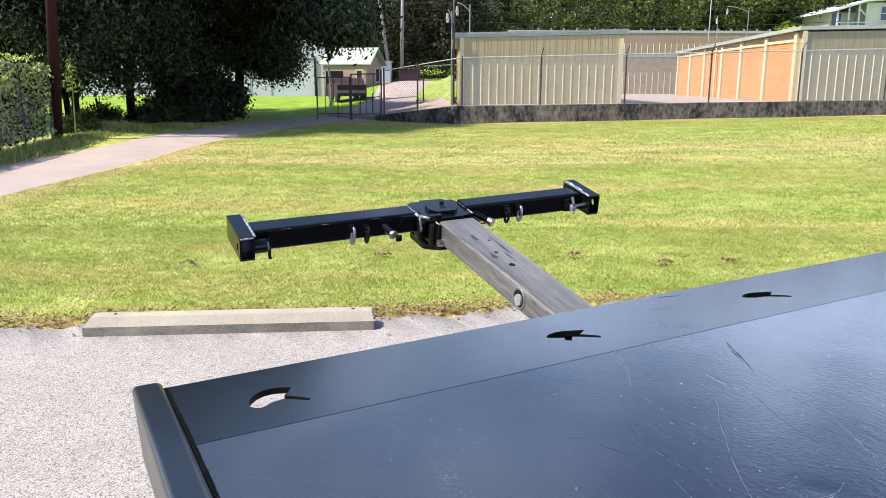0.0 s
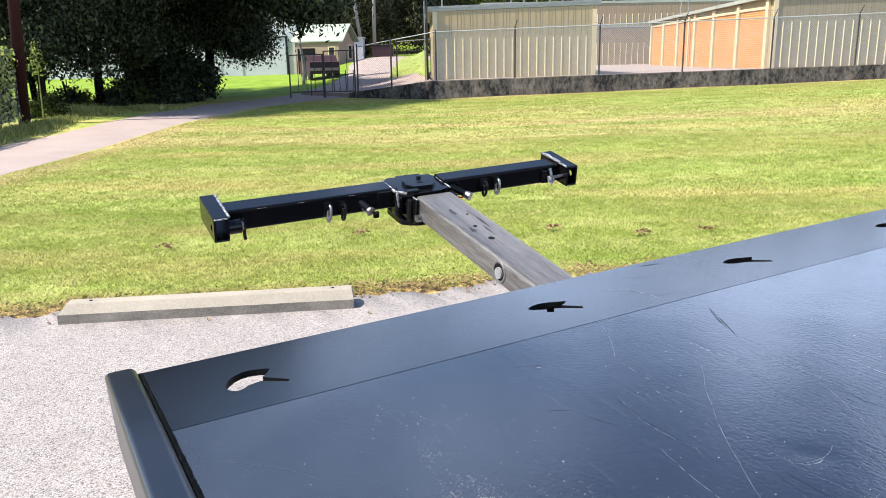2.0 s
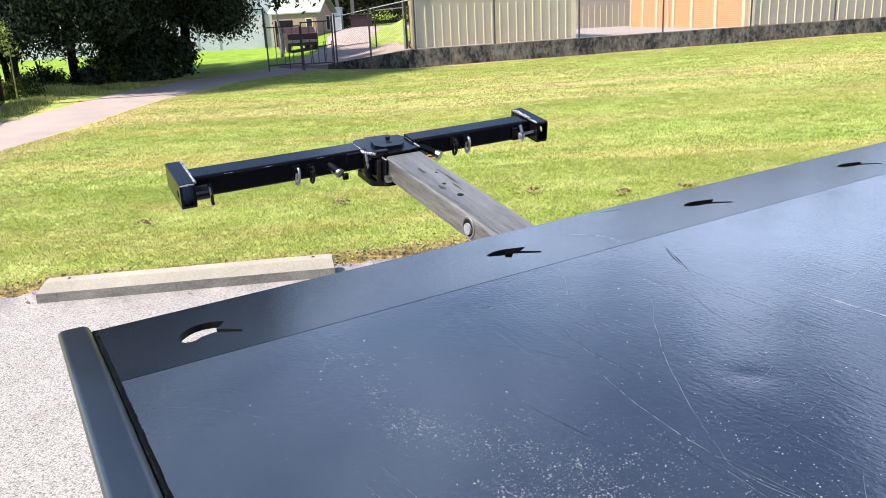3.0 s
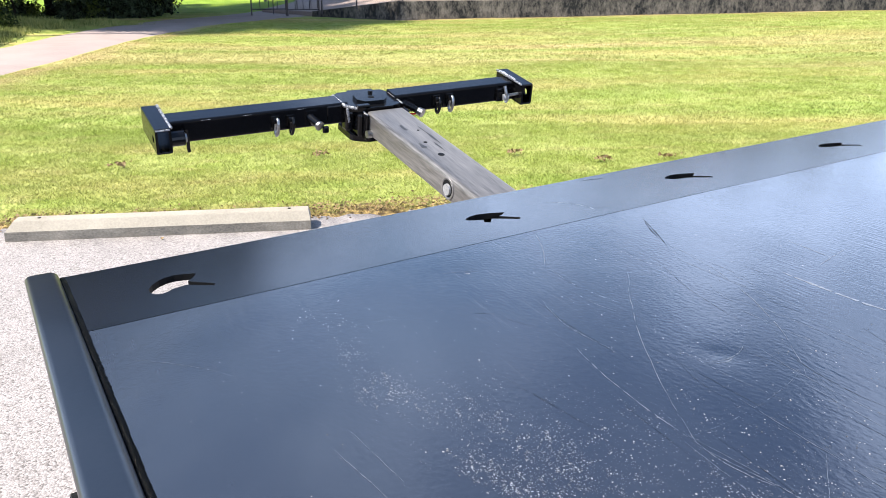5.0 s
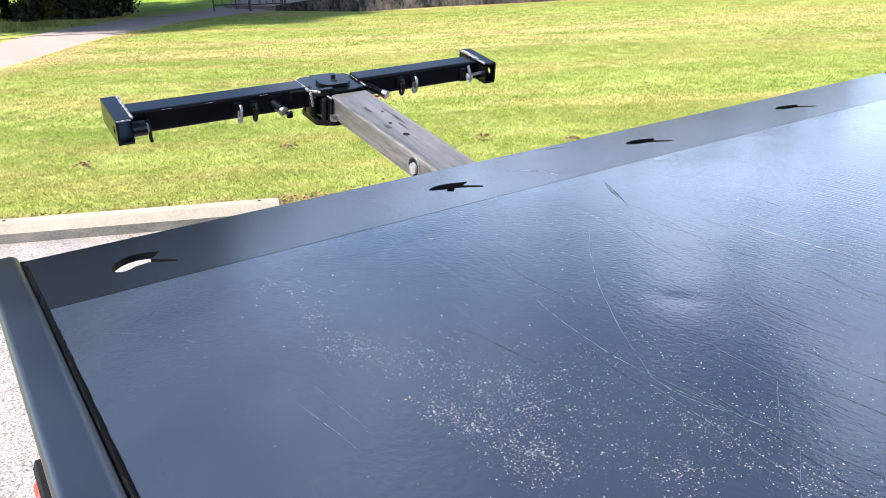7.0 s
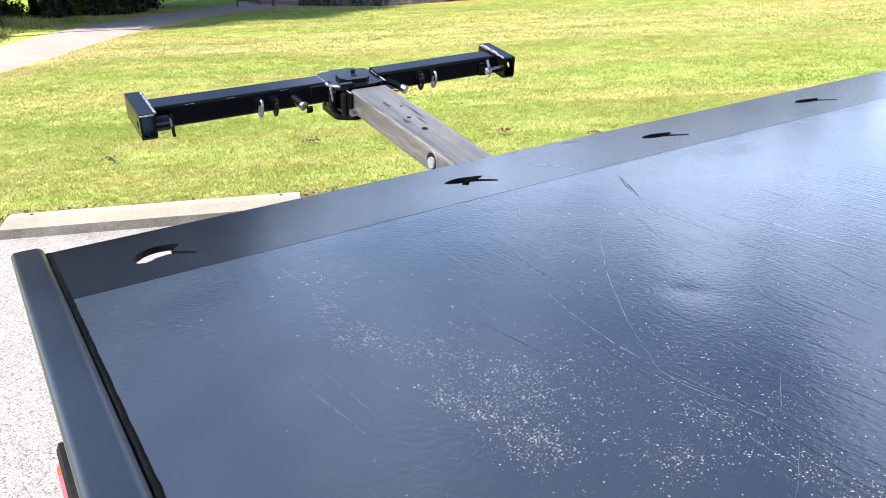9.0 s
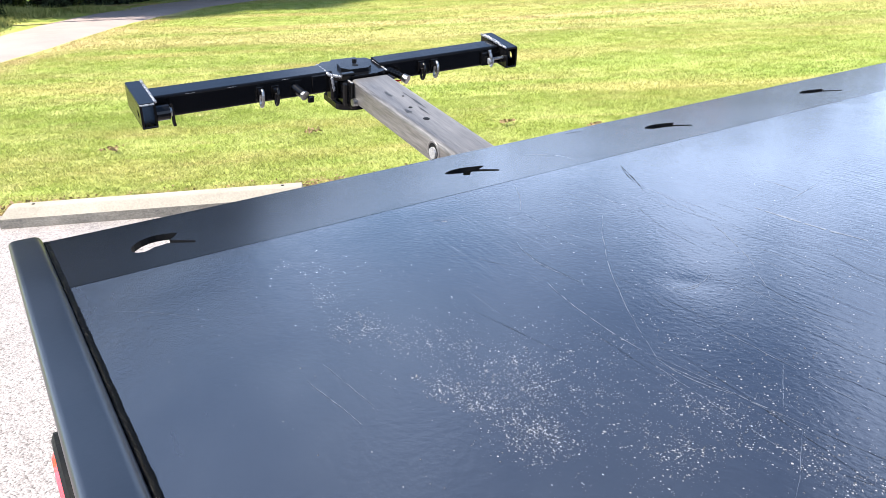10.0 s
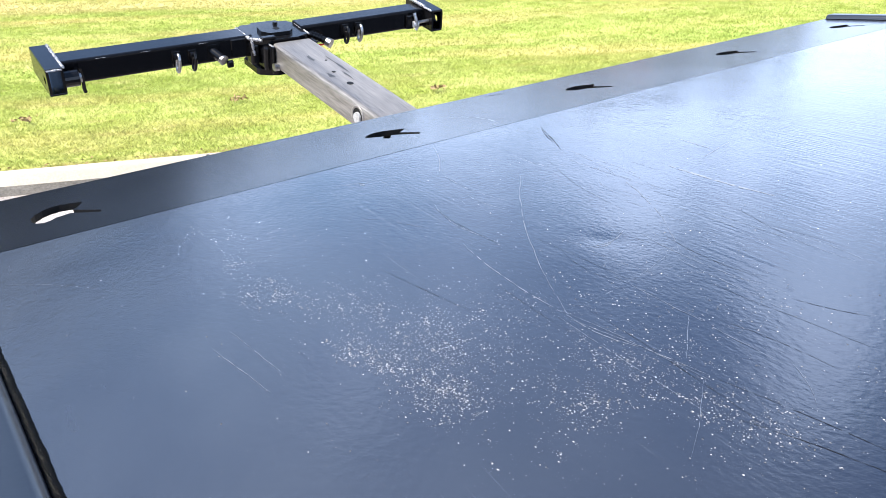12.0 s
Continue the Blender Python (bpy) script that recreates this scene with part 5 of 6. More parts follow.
def retaining_wall():
    bm = bmesh.new()
    us = np.linspace(0.55, 34, 68)
    rings = []
    for u in us:
        t, b = wall_top(u) + 0.006 * math.sin(u * 3.1), float(land(u, 32.3)) - 0.3
        rings.append([bm.verts.new((u, d, z)) for d, z in ((32.17, b), (32.2, t - 0.02), (32.22, t), (32.46, t), (32.46, b))])
    for a, b in zip(rings, rings[1:]):
        for i in range(5):
            bm.faces.new((a[i], a[(i + 1) % 5], b[(i + 1) % 5], b[i]))
    bm.faces.new(rings[0][::-1])
    bm.faces.new(rings[-1])
    ob = link_mesh("retaining_wall", bm, OLDWALL)
    ob.matrix_world = FAR
    tagged(ob, "low dark stained concrete retaining wall along the lawn", "wall", kind="structure")
    # the wing that runs down beside the drive
    bm = bmesh.new()
    rings = []
    for s in np.linspace(0, 1, 10):
        u, d = 0.55 - 3.6 * s, 32.3 + 2.3 * s
        t = 0.70 - 0.50 * s
        rings.append([bm.verts.new(p) for p in ((u, d - 0.1, -0.3), (u, d - 0.1, t), (u, d + 0.1, t), (u, d + 0.1, -0.3))])
    for a, b in zip(rings, rings[1:]):
        for i in range(4):
            bm.faces.new((a[i], a[(i + 1) % 4], b[(i + 1) % 4], b[i]))
    bm.faces.new(rings[0][::-1])
    bm.faces.new(rings[-1])
    ob = link_mesh("wing_wall", bm, OLDWALL)
    ob.matrix_world = FAR
    tagged(ob, "dark concrete wing wall stepping down beside the drive", "wall", kind="structure")


retaining_wall()


def drive():
    """Concrete apron from the lane up into the yard."""
    bm = bmesh.new()
    corners = [(0.6, 32.6, 0.72), (-0.4, 45, 0.95), (-2.6, 45, 0.80), (-5.6, 37.5, 0.16), (-3.0, 34.6, 0.18)]
    top = [bm.verts.new(c) for c in corners]
    low = [bm.verts.new((c[0], c[1], c[2] - 0.9)) for c in corners]
    bm.faces.new(top)
    for i in range(5):
        bm.faces.new((top[i], top[(i + 1) % 5], low[(i + 1) % 5], low[i]))
    ob = link_mesh("driveway", bm, SLAB)
    ob.matrix_world = FAR
    tagged(ob, "pale concrete driveway ramp rising to the yard", "driveway", kind="structure")


drive()


def verge():
    """Grass bank between the drive and the storage building."""
    bm = bmesh.new()
    n = 9
    rows = []
    for j in range(n):
        q = j / (n - 1)
        d = 40.6 + 7.4 * q
        row = []
        for i in range(7):
            p = i / 6
            u = -1.45 + 0.5 * q + p * (2.02 - 0.5 * q)
            row.append(bm.verts.new((u, d, 0.62 + 0.38 * min(1, 6 * q) + 0.6 * q + 0.45 * p * q + 0.04 * math.sin(u * 5 + d * 3))))
        rows.append(row)
    for a, b in zip(rows, rows[1:]):
        for i in range(6):
            bm.faces.new((a[i], a[i + 1], b[i + 1], b[i]))
    ex = bmesh.ops.extrude_face_region(bm, geom=list(bm.faces))
    for v in ex["geom"]:
        if isinstance(v, bmesh.types.BMVert):
            v.co.z -= 1.6
    ob = link_mesh("grass_verge", bm, BANK)
    ob.matrix_world = FAR
    tagged(ob, "rough grass bank beside the driveway", "grass bank", kind="structure")


verge()


def ribbed_wall(parent, u0, u1, d, z0, z1, first, step, rib=0.03, low=0.0, rise=0.0, sheet=BEIGE):
    """A steel wall with upright ribs, paled for sun; ribs stand on the lower part of the sheet."""
    bm = box((u0, d, z0), (u1, d + 0.12, z1))
    for v in bm.verts:
        if v.co.z > z0 + 0.5:
            v.co.z += rise * (v.co.x - u0) / (u1 - u0)
    wall = part("wall", bm, sheet, parent, "ribbed steel siding")
    mesh = None
    u = first
    while u < u1 - 0.1:
        if mesh is None:
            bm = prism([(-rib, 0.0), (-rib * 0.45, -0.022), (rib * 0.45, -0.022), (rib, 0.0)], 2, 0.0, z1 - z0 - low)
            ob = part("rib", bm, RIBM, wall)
            mesh = ob.data
        else:
            ob = new("rib", mesh)
            ob.parent = wall
        ob.location = (u, d - 0.001, z0 + 0.02)
        u += step
    # overlapping sheet edges above the ribs
    mesh = None
    for k in range(int((u1 - u0 - 0.3) / (step * 0.5))):
        u = first - step * 0.25 + step * 0.5 * k + 0.05 * math.sin(k * 2.3)
        if mesh is None:
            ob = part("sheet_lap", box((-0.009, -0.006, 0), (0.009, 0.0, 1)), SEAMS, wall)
            mesh = ob.data
        else:
            ob = new("sheet_lap", mesh)
            ob.parent = wall
        top = z1 + rise * (u - u0) / (u1 - u0)
        ob.location = (u, d - 0.001, z1 - low + 0.1)
        ob.scale = (0.6 + 0.6 * abs(math.sin(k * 1.7)), 1, top - (z1 - low) - 0.11)
    return wall


def side_wall(parent, u, d0, d1, z0, z1):
    part("wall", box((u, d0, z0), (u + 0.12, d1, z1)), BEIGE, parent)


def storage_front():
    t = thing("storage_building", "beige ribbed steel self-storage building with a shallow roof", "storage building", FAR)
    ribbed_wall(t, 0.70, 7.62, 33.6, 0.70, 3.5, 1.25, 0.35, low=1.12, rise=0.16)
    side_wall(t, 7.50, 33.72, 43, 0.7, 3.5)
    side_wall(t, 0.70, 33.72, 43, 0.7, 3.45)
    part("wall", box((0.82, 42.88, 0.7), (7.5, 43, 3.5)), BEIGE, t)
    for u in (0.70, 7.46):
        part("corner_trim", box((u - 0.02, 33.565, 0.7), (u + 0.16, 33.6, 3.495)), TRIM, t)
    bm = bmesh.new()
    pts = [(0.42, 33.575, 3.50), (7.78, 33.575, 3.68), (7.78, 43.2, 3.62), (0.42, 43.2, 3.44)]
    up = [bm.verts.new((p[0], p[1], p[2] + 0.17)) for p in pts]
    dn = [bm.verts.new(p) for p in pts]
    bm.faces.new(up)
    bm.faces.new(dn[::-1])
    for i in range(4):
        bm.faces.new((dn[i], dn[(i + 1) % 4], up[(i + 1) % 4], up[i]))
    roof = part("roof", bm, ROOFM, t, "pale galvanised roof edge")
    bm = box((0.42, 33.55, 3.60), (7.78, 33.575, 3.70))
    for v in bm.verts:
        v.co.z += 0.18 * (v.co.x - 0.42) / 7.36
    part("gutter", bm, GALV, roof)


storage_front()


def storage_orange():
    t = thing("storage_building", "beige storage building with a row of orange roller doors", "storage building", FAR)
    z0 = 0.92
    ribbed_wall(t, 15.62, 31, 34.5, z0, 3.85, 16.05, 0.39, low=0.98, rise=0.32, sheet=OLIVE)
    # door side: pillars, header and one roller door in each bay
    bays = [34.95, 38.15, 41.3, 44.1, 47.0, 49.7, 52.3]
    part("wall", prism([(34.62, z0 - 0.15), (52.5, z0 - 0.15), (52.5, 3.56), (34.62, 3.92)], 0, 15.64, 15.76), BEIGE, t)
    for k, (a, b) in enumerate(zip(bays, bays[1:])):
        n = 26
        bm = bmesh.new()
        prev = None
        za, zb = z0 - 0.08 - 0.012 * k, 3.40 - 0.032 * k
        for i in range(n + 1):
            z = za + (zb - za) * i / n
            for dz, du in ((0.0, 0.0), (0.03, -0.010), (0.07, -0.010)):
                row = [bm.verts.new((15.60 + du, a + 0.3, z + dz)), bm.verts.new((15.60 + du, b - 0.1, z + dz))]
                if prev:
                    bm.faces.new((prev[0], prev[1], row[1], row[0]))
                prev = row
        door = part("roller_door", bm, ORANGE, t, "orange corrugated roller door")
        part("bottom_bar", box((15.56, a + 0.3, za - 0.02), (15.60, b - 0.1, za + 0.04)), GALV, door)
        part("pillar", box((15.52, a - 0.02, z0 - 0.14), (15.63, a + 0.28, 3.84 - 0.045 * k)), TRIM, t)
        part("header", box((15.55, a + 0.28, zb + 0.06), (15.63, b - 0.02, zb + 0.18)), TRIM, t)
    part("pillar", box((15.52, 52.28, z0 - 0.2), (15.63, 52.5, 3.55)), TRIM, t)
    part("downpipe", rod((15.45, 44.9, 0.8), (15.45, 44.9, 3.6), 0.05, seg=8), TRIM, t)
    part("wall", box((15.62, 52.5, 0.7), (31, 52.62, 3.6)), BEIGE, t)
    bm = bmesh.new()
    pts = [(15.42, 34.43, 3.93), (31.3, 34.43, 4.25), (31.3, 52.8, 3.9), (15.42, 52.8, 3.56)]
    up, dn = [bm.verts.new((p[0], p[1], p[2] + 0.16)) for p in pts], [bm.verts.new(p) for p in pts]
    bm.faces.new(up)
    bm.faces.new(dn[::-1])
    for i in range(4):
        bm.faces.new((dn[i], dn[(i + 1) % 4], up[(i + 1) % 4], up[i]))
    roof = part("roof", bm, ROOFM, t, "pale metal roof with overhanging eaves")
    part("corner_trim", box((15.56, 34.44, z0), (15.76, 34.5, 3.9)), TRIM, t)


storage_orange()


def storage_back():
    t = thing("storage_building", "beige ribbed storage building closing the back of the yard", "storage building", FAR)
    ribbed_wall(t, 7.0, 18.5, 57.0, 0.80, 3.5, 7.4, 0.43, low=1.1, sheet=BROWN)
    part("roof", box((6.7, 56.98, 3.5), (18.8, 64, 3.62)), ROOFM, t)
    t = thing("storage_building", "taller tan storage building with a long flat roofline", "storage building", FAR)
    ribbed_wall(t, 6.0, 34.0, 68.0, 0.9, 5.85, 6.5, 0.5, low=0.9, sheet=BROWN)
    part("roof", box((5.6, 67.96, 5.85), (34.4, 80, 6.05)), ROOFM, t)
    for k in range(24):
        part("roof_clip", box((8 + k * 1.1, 67.98, 6.05), (8.12 + k * 1.1, 68.16, 6.2)), GALV, t)


storage_back()


# ---- chain-link fences ----
def chain_link(bm, p, q, z_lo, z_hi, pitch=0.13, r=0.0058):
    """Woven wires between two posts: thin crossing strands, as narrow square bars."""
    p, q = Vector(p), Vector(q)
    run = (q - p).length
    e = (q - p).normalized()
    nrm = Vector((-e.y, e.x, 0))
    hgt = z_hi - z_lo
    s = -hgt
    while s < run:
        for sg in (1, -1):
            a, b = (s, s + hgt) if sg > 0 else (s + hgt, s)
            za, zb = z_lo, z_hi
            # clip to the panel
            t0, t1 = 0.0, 1.0
            lo, hi = min(a, b), max(a, b)
            if hi <= 0 or lo >= run:
                continue
            ta, tb = (0 - a) / (b - a), (run - a) / (b - a)
            t0, t1 = max(0, min(ta, tb)), min(1, max(ta, tb))
            A = p + e * (a + (b - a) * t0) + Vector((0, 0, za + (zb - za) * t0))
            B = p + e * (a + (b - a) * t1) + Vector((0, 0, za + (zb - za) * t1))
            w = Vector((0, 0, 1)) * r
            off = nrm * (r * sg)
            vs = [bm.verts.new(A - w + off), bm.verts.new(A + w + off), bm.verts.new(B + w + off), bm.verts.new(B - w + off)]
            bm.faces.new(vs)
        s += pitch


def yard_fence():
    t = thing("chain_link_fence", "galvanised chain-link fence with dark posts on the retaining wall", "fence", FAR)
    posts = [0.76, 4.0, 7.48, 10.96, 14.65, 18.2, 21.8, 25.4, 29.0]
    for k, u in enumerate(posts):
        z = wall_top(u)
        post = part("post", rod((u, 32.34, z - 0.05), (u, 32.34, 2.66 + 0.024 * (u - 0.7) + 0.05), 0.034, seg=10), RUSTY, t)
        if k:
            part("barb_arm", rod((u, 32.34, 2.68 + 0.024 * (u - 0.7)), (u + 0.07, 32.2, 2.98 + 0.024 * (u - 0.7)), 0.018, seg=6), RUSTY, post)
    for a, b in zip(posts, posts[1:]):
        za, zb = 2.64 + 0.024 * (a - 0.7), 2.64 + 0.024 * (b - 0.7)
        part("top_rail", rod((a, 32.33, za), (b, 32.33, zb), 0.026, seg=8), CHAIN, t)
        bm = bmesh.new()
        chain_link(bm, (a, 32.33, 0), (b, 32.33, 0), wall_top((a + b) / 2) + 0.03, (za + zb) / 2 - 0.02, 0.09, 0.0066)
        part("mesh_panel", bm, CHAIN, t, "woven chain-link mesh")
        for k in range(3):
            part("barbed_wire", rod((a, 32.3 - 0.04 * k, za + 0.1 + 0.09 * k), (b, 32.3 - 0.04 * k, zb + 0.1 + 0.09 * k), 0.006, seg=5), GALV, t)


yard_fence()


def drive_fence():
    """Fence that falls with the drive, and the gate frames at its foot."""
    t = thing("chain_link_fence", "chain-link fence stepping down beside the driveway", "fence", FAR)
    line = [(0.76, 32.34, 0.70, 2.65), (-1.1, 33.0, 0.55, 2.36), (-2.55, 33.5, 0.32, 2.12)]
    for p in line[1:]:
        part("post", rod((p[0], p[1], p[2] - 0.2), (p[0], p[1], p[3] + 0.12), 0.036, seg=10), RUSTY, t)
    for a, b in zip(line, line[1:]):
        part("top_rail", rod((a[0], a[1], a[3]), (b[0], b[1], b[3]), 0.022, seg=8), GALV, t)
        bm = bmesh.new()
        chain_link(bm, (a[0], a[1], 0), (b[0], b[1], 0), (a[2] + b[2]) / 2, (a[3] + b[3]) / 2 - 0.02, 0.09, 0.0028)
        part("mesh_panel", bm, RUSTY, t, "woven chain-link mesh")
    back = [(-1.05, 40.5, 0.6, 2.5), (0.7, 40.5, 0.75, 2.62)]
    for p in back:
        part("post", rod((p[0], p[1], p[2] - 0.3), (p[0], p[1], p[3]), 0.036, seg=10), RUSTY, t)
    part("top_rail", rod((-1.05, 40.5, 2.45), (0.7, 40.5, 2.55), 0.022, seg=8), GALV, t)
    for k, (ua, ub, d) in enumerate(((-5.55, -4.1, 34.3), (-4.0, -2.7, 33.9))):
        g = thing("yard_gate", "dark steel chain-link gate leaf standing across the drive", "gate", FAR, "yard gates")
        z0, z1 = 0.28, 1.84 + 0.14 * k
        for u in (ua, ub):
            part("gate_post", rod((u, d, z0 - 0.25), (u, d, z1 + (0.02 if u < -3 else 0.2)), 0.032, seg=10), RUSTY, g)
        for z in (z0, z1):
            part("gate_rail", rod((ua, d, z), (ub, d, z + 0.02), 0.024, seg=8), RUSTY, g)
        n = 4
        for j in range(1, n):
            u = ua + (ub - ua) * j / n
            part("upright", rod((u, d, z0), (u, d, z1), 0.015, seg=6), RUSTY, g)
        bm = bmesh.new()
        chain_link(bm, (ua, d, 0), (ub, d, 0), z0, z1, 0.09, 0.0025)
        part("mesh_panel", bm, RUSTY, g)
    s = thing("barrier_frame", "low dark steel pipe frames standing by the gate", "barrier", FAR)
    for u in (-4.9, -4.35, -3.85, -3.3, -2.95):
        part("upright", rod((u, 36.2, 0.0), (u, 36.2, 1.15), 0.022, seg=8), RUSTY, s)
    part("rail", rod((-4.9, 36.2, 0.75), (-2.95, 36.2, 1.0), 0.022, seg=8), RUSTY, s)


drive_fence()


def ivy_fence():
    t = thing("chain_link_fence", "old chain-link fence thick with sunlit ivy", "fence", FAR)
    line = [(-9.35, 13.2), (-9.75, 16.4), (-10.6, 19.6), (-11.35, 22.8)]
    for u, d in line:
        part("post", rod((u, d, -0.1), (u, d, 2.12), 0.028, seg=10), RUSTY, t)
    for a, b in zip(line, line[1:]):
        part("top_rail", rod((*a, 2.05), (*b, 2.05), 0.02, seg=8), GALV, t)
        bm = bmesh.new()
        chain_link(bm, (*a, 0), (*b, 0), 0.03, 2.04, 0.08, 0.0042)
        part("mesh_panel", bm, CHAIN, t, "woven chain-link mesh")
    n = 19000
    s = rng.uniform(0, 1, n)
    u = np.interp(s, [0, 1 / 3, 2 / 3, 1], [p[0] for p in line]) - 0.16 + rng.normal(0, 0.13, n)
    d = np.interp(s, [0, 1 / 3, 2 / 3, 1], [p[1] for p in line]) + rng.normal(0, 0.1, n)
    z = rng.uniform(0.02, 1, n) ** 0.75 * (2.12 + 0.16 * np.sin(s * 31) + 0.1 * np.sin(s * 83))
    keep = rng.random(n) < 0.15 + 0.85 * smooth(-0.5, 0.5, np.sin(s * 23 + z * 2) + np.sin(z * 4 - s * 40) * 0.6 + (z - 1.0) * 0.7)
    v, f = leaves(np.stack([u, d, z], 1)[keep], 0.058, rng, 1.0)
    ob = from_arrays("ivy", v, f, LEAF_IVY, t)
    tagged(ob, "sunlit green ivy leaves")
    # added dark leaves: the shade within the ivy is put into their colour
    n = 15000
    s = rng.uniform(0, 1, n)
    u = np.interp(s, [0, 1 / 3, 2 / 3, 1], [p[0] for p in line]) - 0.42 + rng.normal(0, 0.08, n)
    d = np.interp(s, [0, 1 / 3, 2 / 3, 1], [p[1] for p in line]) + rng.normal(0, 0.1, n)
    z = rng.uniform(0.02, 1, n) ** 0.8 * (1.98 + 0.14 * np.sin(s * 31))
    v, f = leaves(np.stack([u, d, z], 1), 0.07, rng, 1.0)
    tagged(from_arrays("ivy_shade_backing", v, f, LEAF_DARK, t), "leaf backing darkened for the shade inside the ivy")


ivy_fence()


# ---- trees ----
def tree(u, d, height, spread, low, label, trunk_r=0.22, n=20000, leaf=0.12, material=None, lean=(0, 0), seed=1, group="", clumps=90, bark=None):
    """Tapered trunk, forking limbs, and a crown of leaf clumps with gaps."""
    r = np.random.default_rng(seed)
    z0 = float(land(u, d)) - 0.1
    t = thing("tree", label, "tree", FAR @ Matrix.Translation((u, d, z0)), group)
    fork = min(low + 1.2, height * 0.35)
    top = Vector((lean[0], lean[1], fork))
    pts = [Vector((0, 0, 0)).lerp(top, s) + Vector((0.1 * math.sin(s * 5 + seed), 0.1 * math.sin(s * 4 + 2 * seed), 0)) * s for s in np.linspace(0, 1, 7)]
    bm = bent(pts, trunk_r * 1.25, 10, r2=trunk_r * 0.8)
    part("trunk", bm, bark or BARK, t, smooth=True)
    centres = []
    nl = 7
    for k in range(nl):
        a = k * math.tau / nl + r.uniform(-0.4, 0.4)
        reach, rise = spread * r.uniform(0.45, 0.8), (height - fork) * r.uniform(0.25, 0.85)
        end = top + Vector((reach * math.cos(a), reach * math.sin(a), rise))
        line = [top.lerp(end, s) + Vector((0, 0, 0.5 * math.sin(s * 3.0))) for s in np.linspace(0, 1, 6)]
        part("limb", bent(line, trunk_r * 0.5, 7, r2=0.03), BARK, t, smooth=True)
        for s in (0.55, 0.8, 1.0):
            centres.append(top.lerp(end, s) + Vector((0, 0, 0.5 * math.sin(s * 3.0))))
    while len(centres) < clumps:
        h, a = r.uniform(0, 1), r.uniform(0, math.tau)
        rad = spread * (0.62 + 0.42 * math.sin(math.pi * min(1, h + 0.15))) * (1 - 0.65 * h**3) * r.uniform(0.25, 1.0) ** 0.5
        centres.append(Vector((lean[0] + rad * math.cos(a), lean[1] + rad * math.sin(a), low + 0.3 + h * (height - low))))
    C = np.array([tuple(c) for c in centres])
    which = r.integers(0, len(C), n)
    size = r.uniform(0.4, 1.1, len(C)) * spread * 0.2
    off = r.normal(size=(n, 3)) * size[which][:, None] * np.array([1, 1, 0.62])
    P = C[which] + off
    keep = P[:, 2] > low * 0.75 + 0.1 * r.normal(size=len(P))
    v, f = leaves(P[keep], leaf, r, out=off[keep])
    ob = from_arrays("crown", v, f, material or LEAF_DARK, t)
    tagged(ob, "dense leafy crown")
    return t


def bough(t, root, rise, goal, n, leaf, seed, wide=1.0):
    """A long limb out over the lane, feathered with leaf clumps along its outer half."""
    r = np.random.default_rng(seed)
    a, b = Vector((0, 0, rise)), Vector(goal) - Vector((root[0], root[1], float(land(*root)) - 0.1))
    line = [a.lerp(b, q) + Vector((0.2 * math.sin(q * 5 + seed), 0.2 * math.sin(q * 4), 0.7 * math.sin(q * math.pi))) for q in np.linspace(0, 1, 8)]
    part("limb", bent(line, 0.09, 7, r2=0.02), BARK, t, smooth=True)
    C = np.array([tuple(line[k]) for k in (5, 6, 6, 7, 7, 7, 7)]) + r.normal(size=(7, 3)) * np.array([0.7, 0.7, 0.25]) * wide
    off = r.normal(size=(n, 3)) * np.array([0.62, 0.62, 0.33]) * wide
    v, f = leaves(C[r.integers(0, 7, n)] + off, leaf, r, out=off)
    tagged(from_arrays("bough_leaves", v, f, LEAF_DARK, t), "leafy outer branches over the lane")


BIG = "large shade tree with shade-darkened leaves and low branches over the lane"
SLIM = "slim dark tree among undergrowth by the fence"
SHADE = "shade trees"
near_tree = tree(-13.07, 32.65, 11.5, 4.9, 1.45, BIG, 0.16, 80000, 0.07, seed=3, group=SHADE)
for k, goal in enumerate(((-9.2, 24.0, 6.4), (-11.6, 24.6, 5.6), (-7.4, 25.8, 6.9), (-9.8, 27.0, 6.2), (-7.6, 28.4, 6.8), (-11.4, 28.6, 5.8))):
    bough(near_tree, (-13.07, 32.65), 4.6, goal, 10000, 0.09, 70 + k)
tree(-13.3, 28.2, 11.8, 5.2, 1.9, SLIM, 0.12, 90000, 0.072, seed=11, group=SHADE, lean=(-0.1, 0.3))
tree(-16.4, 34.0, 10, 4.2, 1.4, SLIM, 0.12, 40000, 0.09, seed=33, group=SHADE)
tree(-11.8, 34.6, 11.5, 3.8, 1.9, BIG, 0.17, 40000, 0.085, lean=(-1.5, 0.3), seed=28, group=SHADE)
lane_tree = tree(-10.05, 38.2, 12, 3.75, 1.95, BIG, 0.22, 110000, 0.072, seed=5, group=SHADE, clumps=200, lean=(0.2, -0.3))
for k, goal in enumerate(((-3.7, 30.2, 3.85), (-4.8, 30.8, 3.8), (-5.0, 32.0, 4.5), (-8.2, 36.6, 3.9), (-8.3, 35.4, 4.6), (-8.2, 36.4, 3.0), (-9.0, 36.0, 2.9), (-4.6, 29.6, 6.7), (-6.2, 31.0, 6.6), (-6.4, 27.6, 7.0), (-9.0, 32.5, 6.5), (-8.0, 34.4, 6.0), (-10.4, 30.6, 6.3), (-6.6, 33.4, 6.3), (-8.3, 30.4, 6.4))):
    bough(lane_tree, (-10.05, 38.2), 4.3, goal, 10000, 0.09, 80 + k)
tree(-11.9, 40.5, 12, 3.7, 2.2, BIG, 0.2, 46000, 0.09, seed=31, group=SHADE)
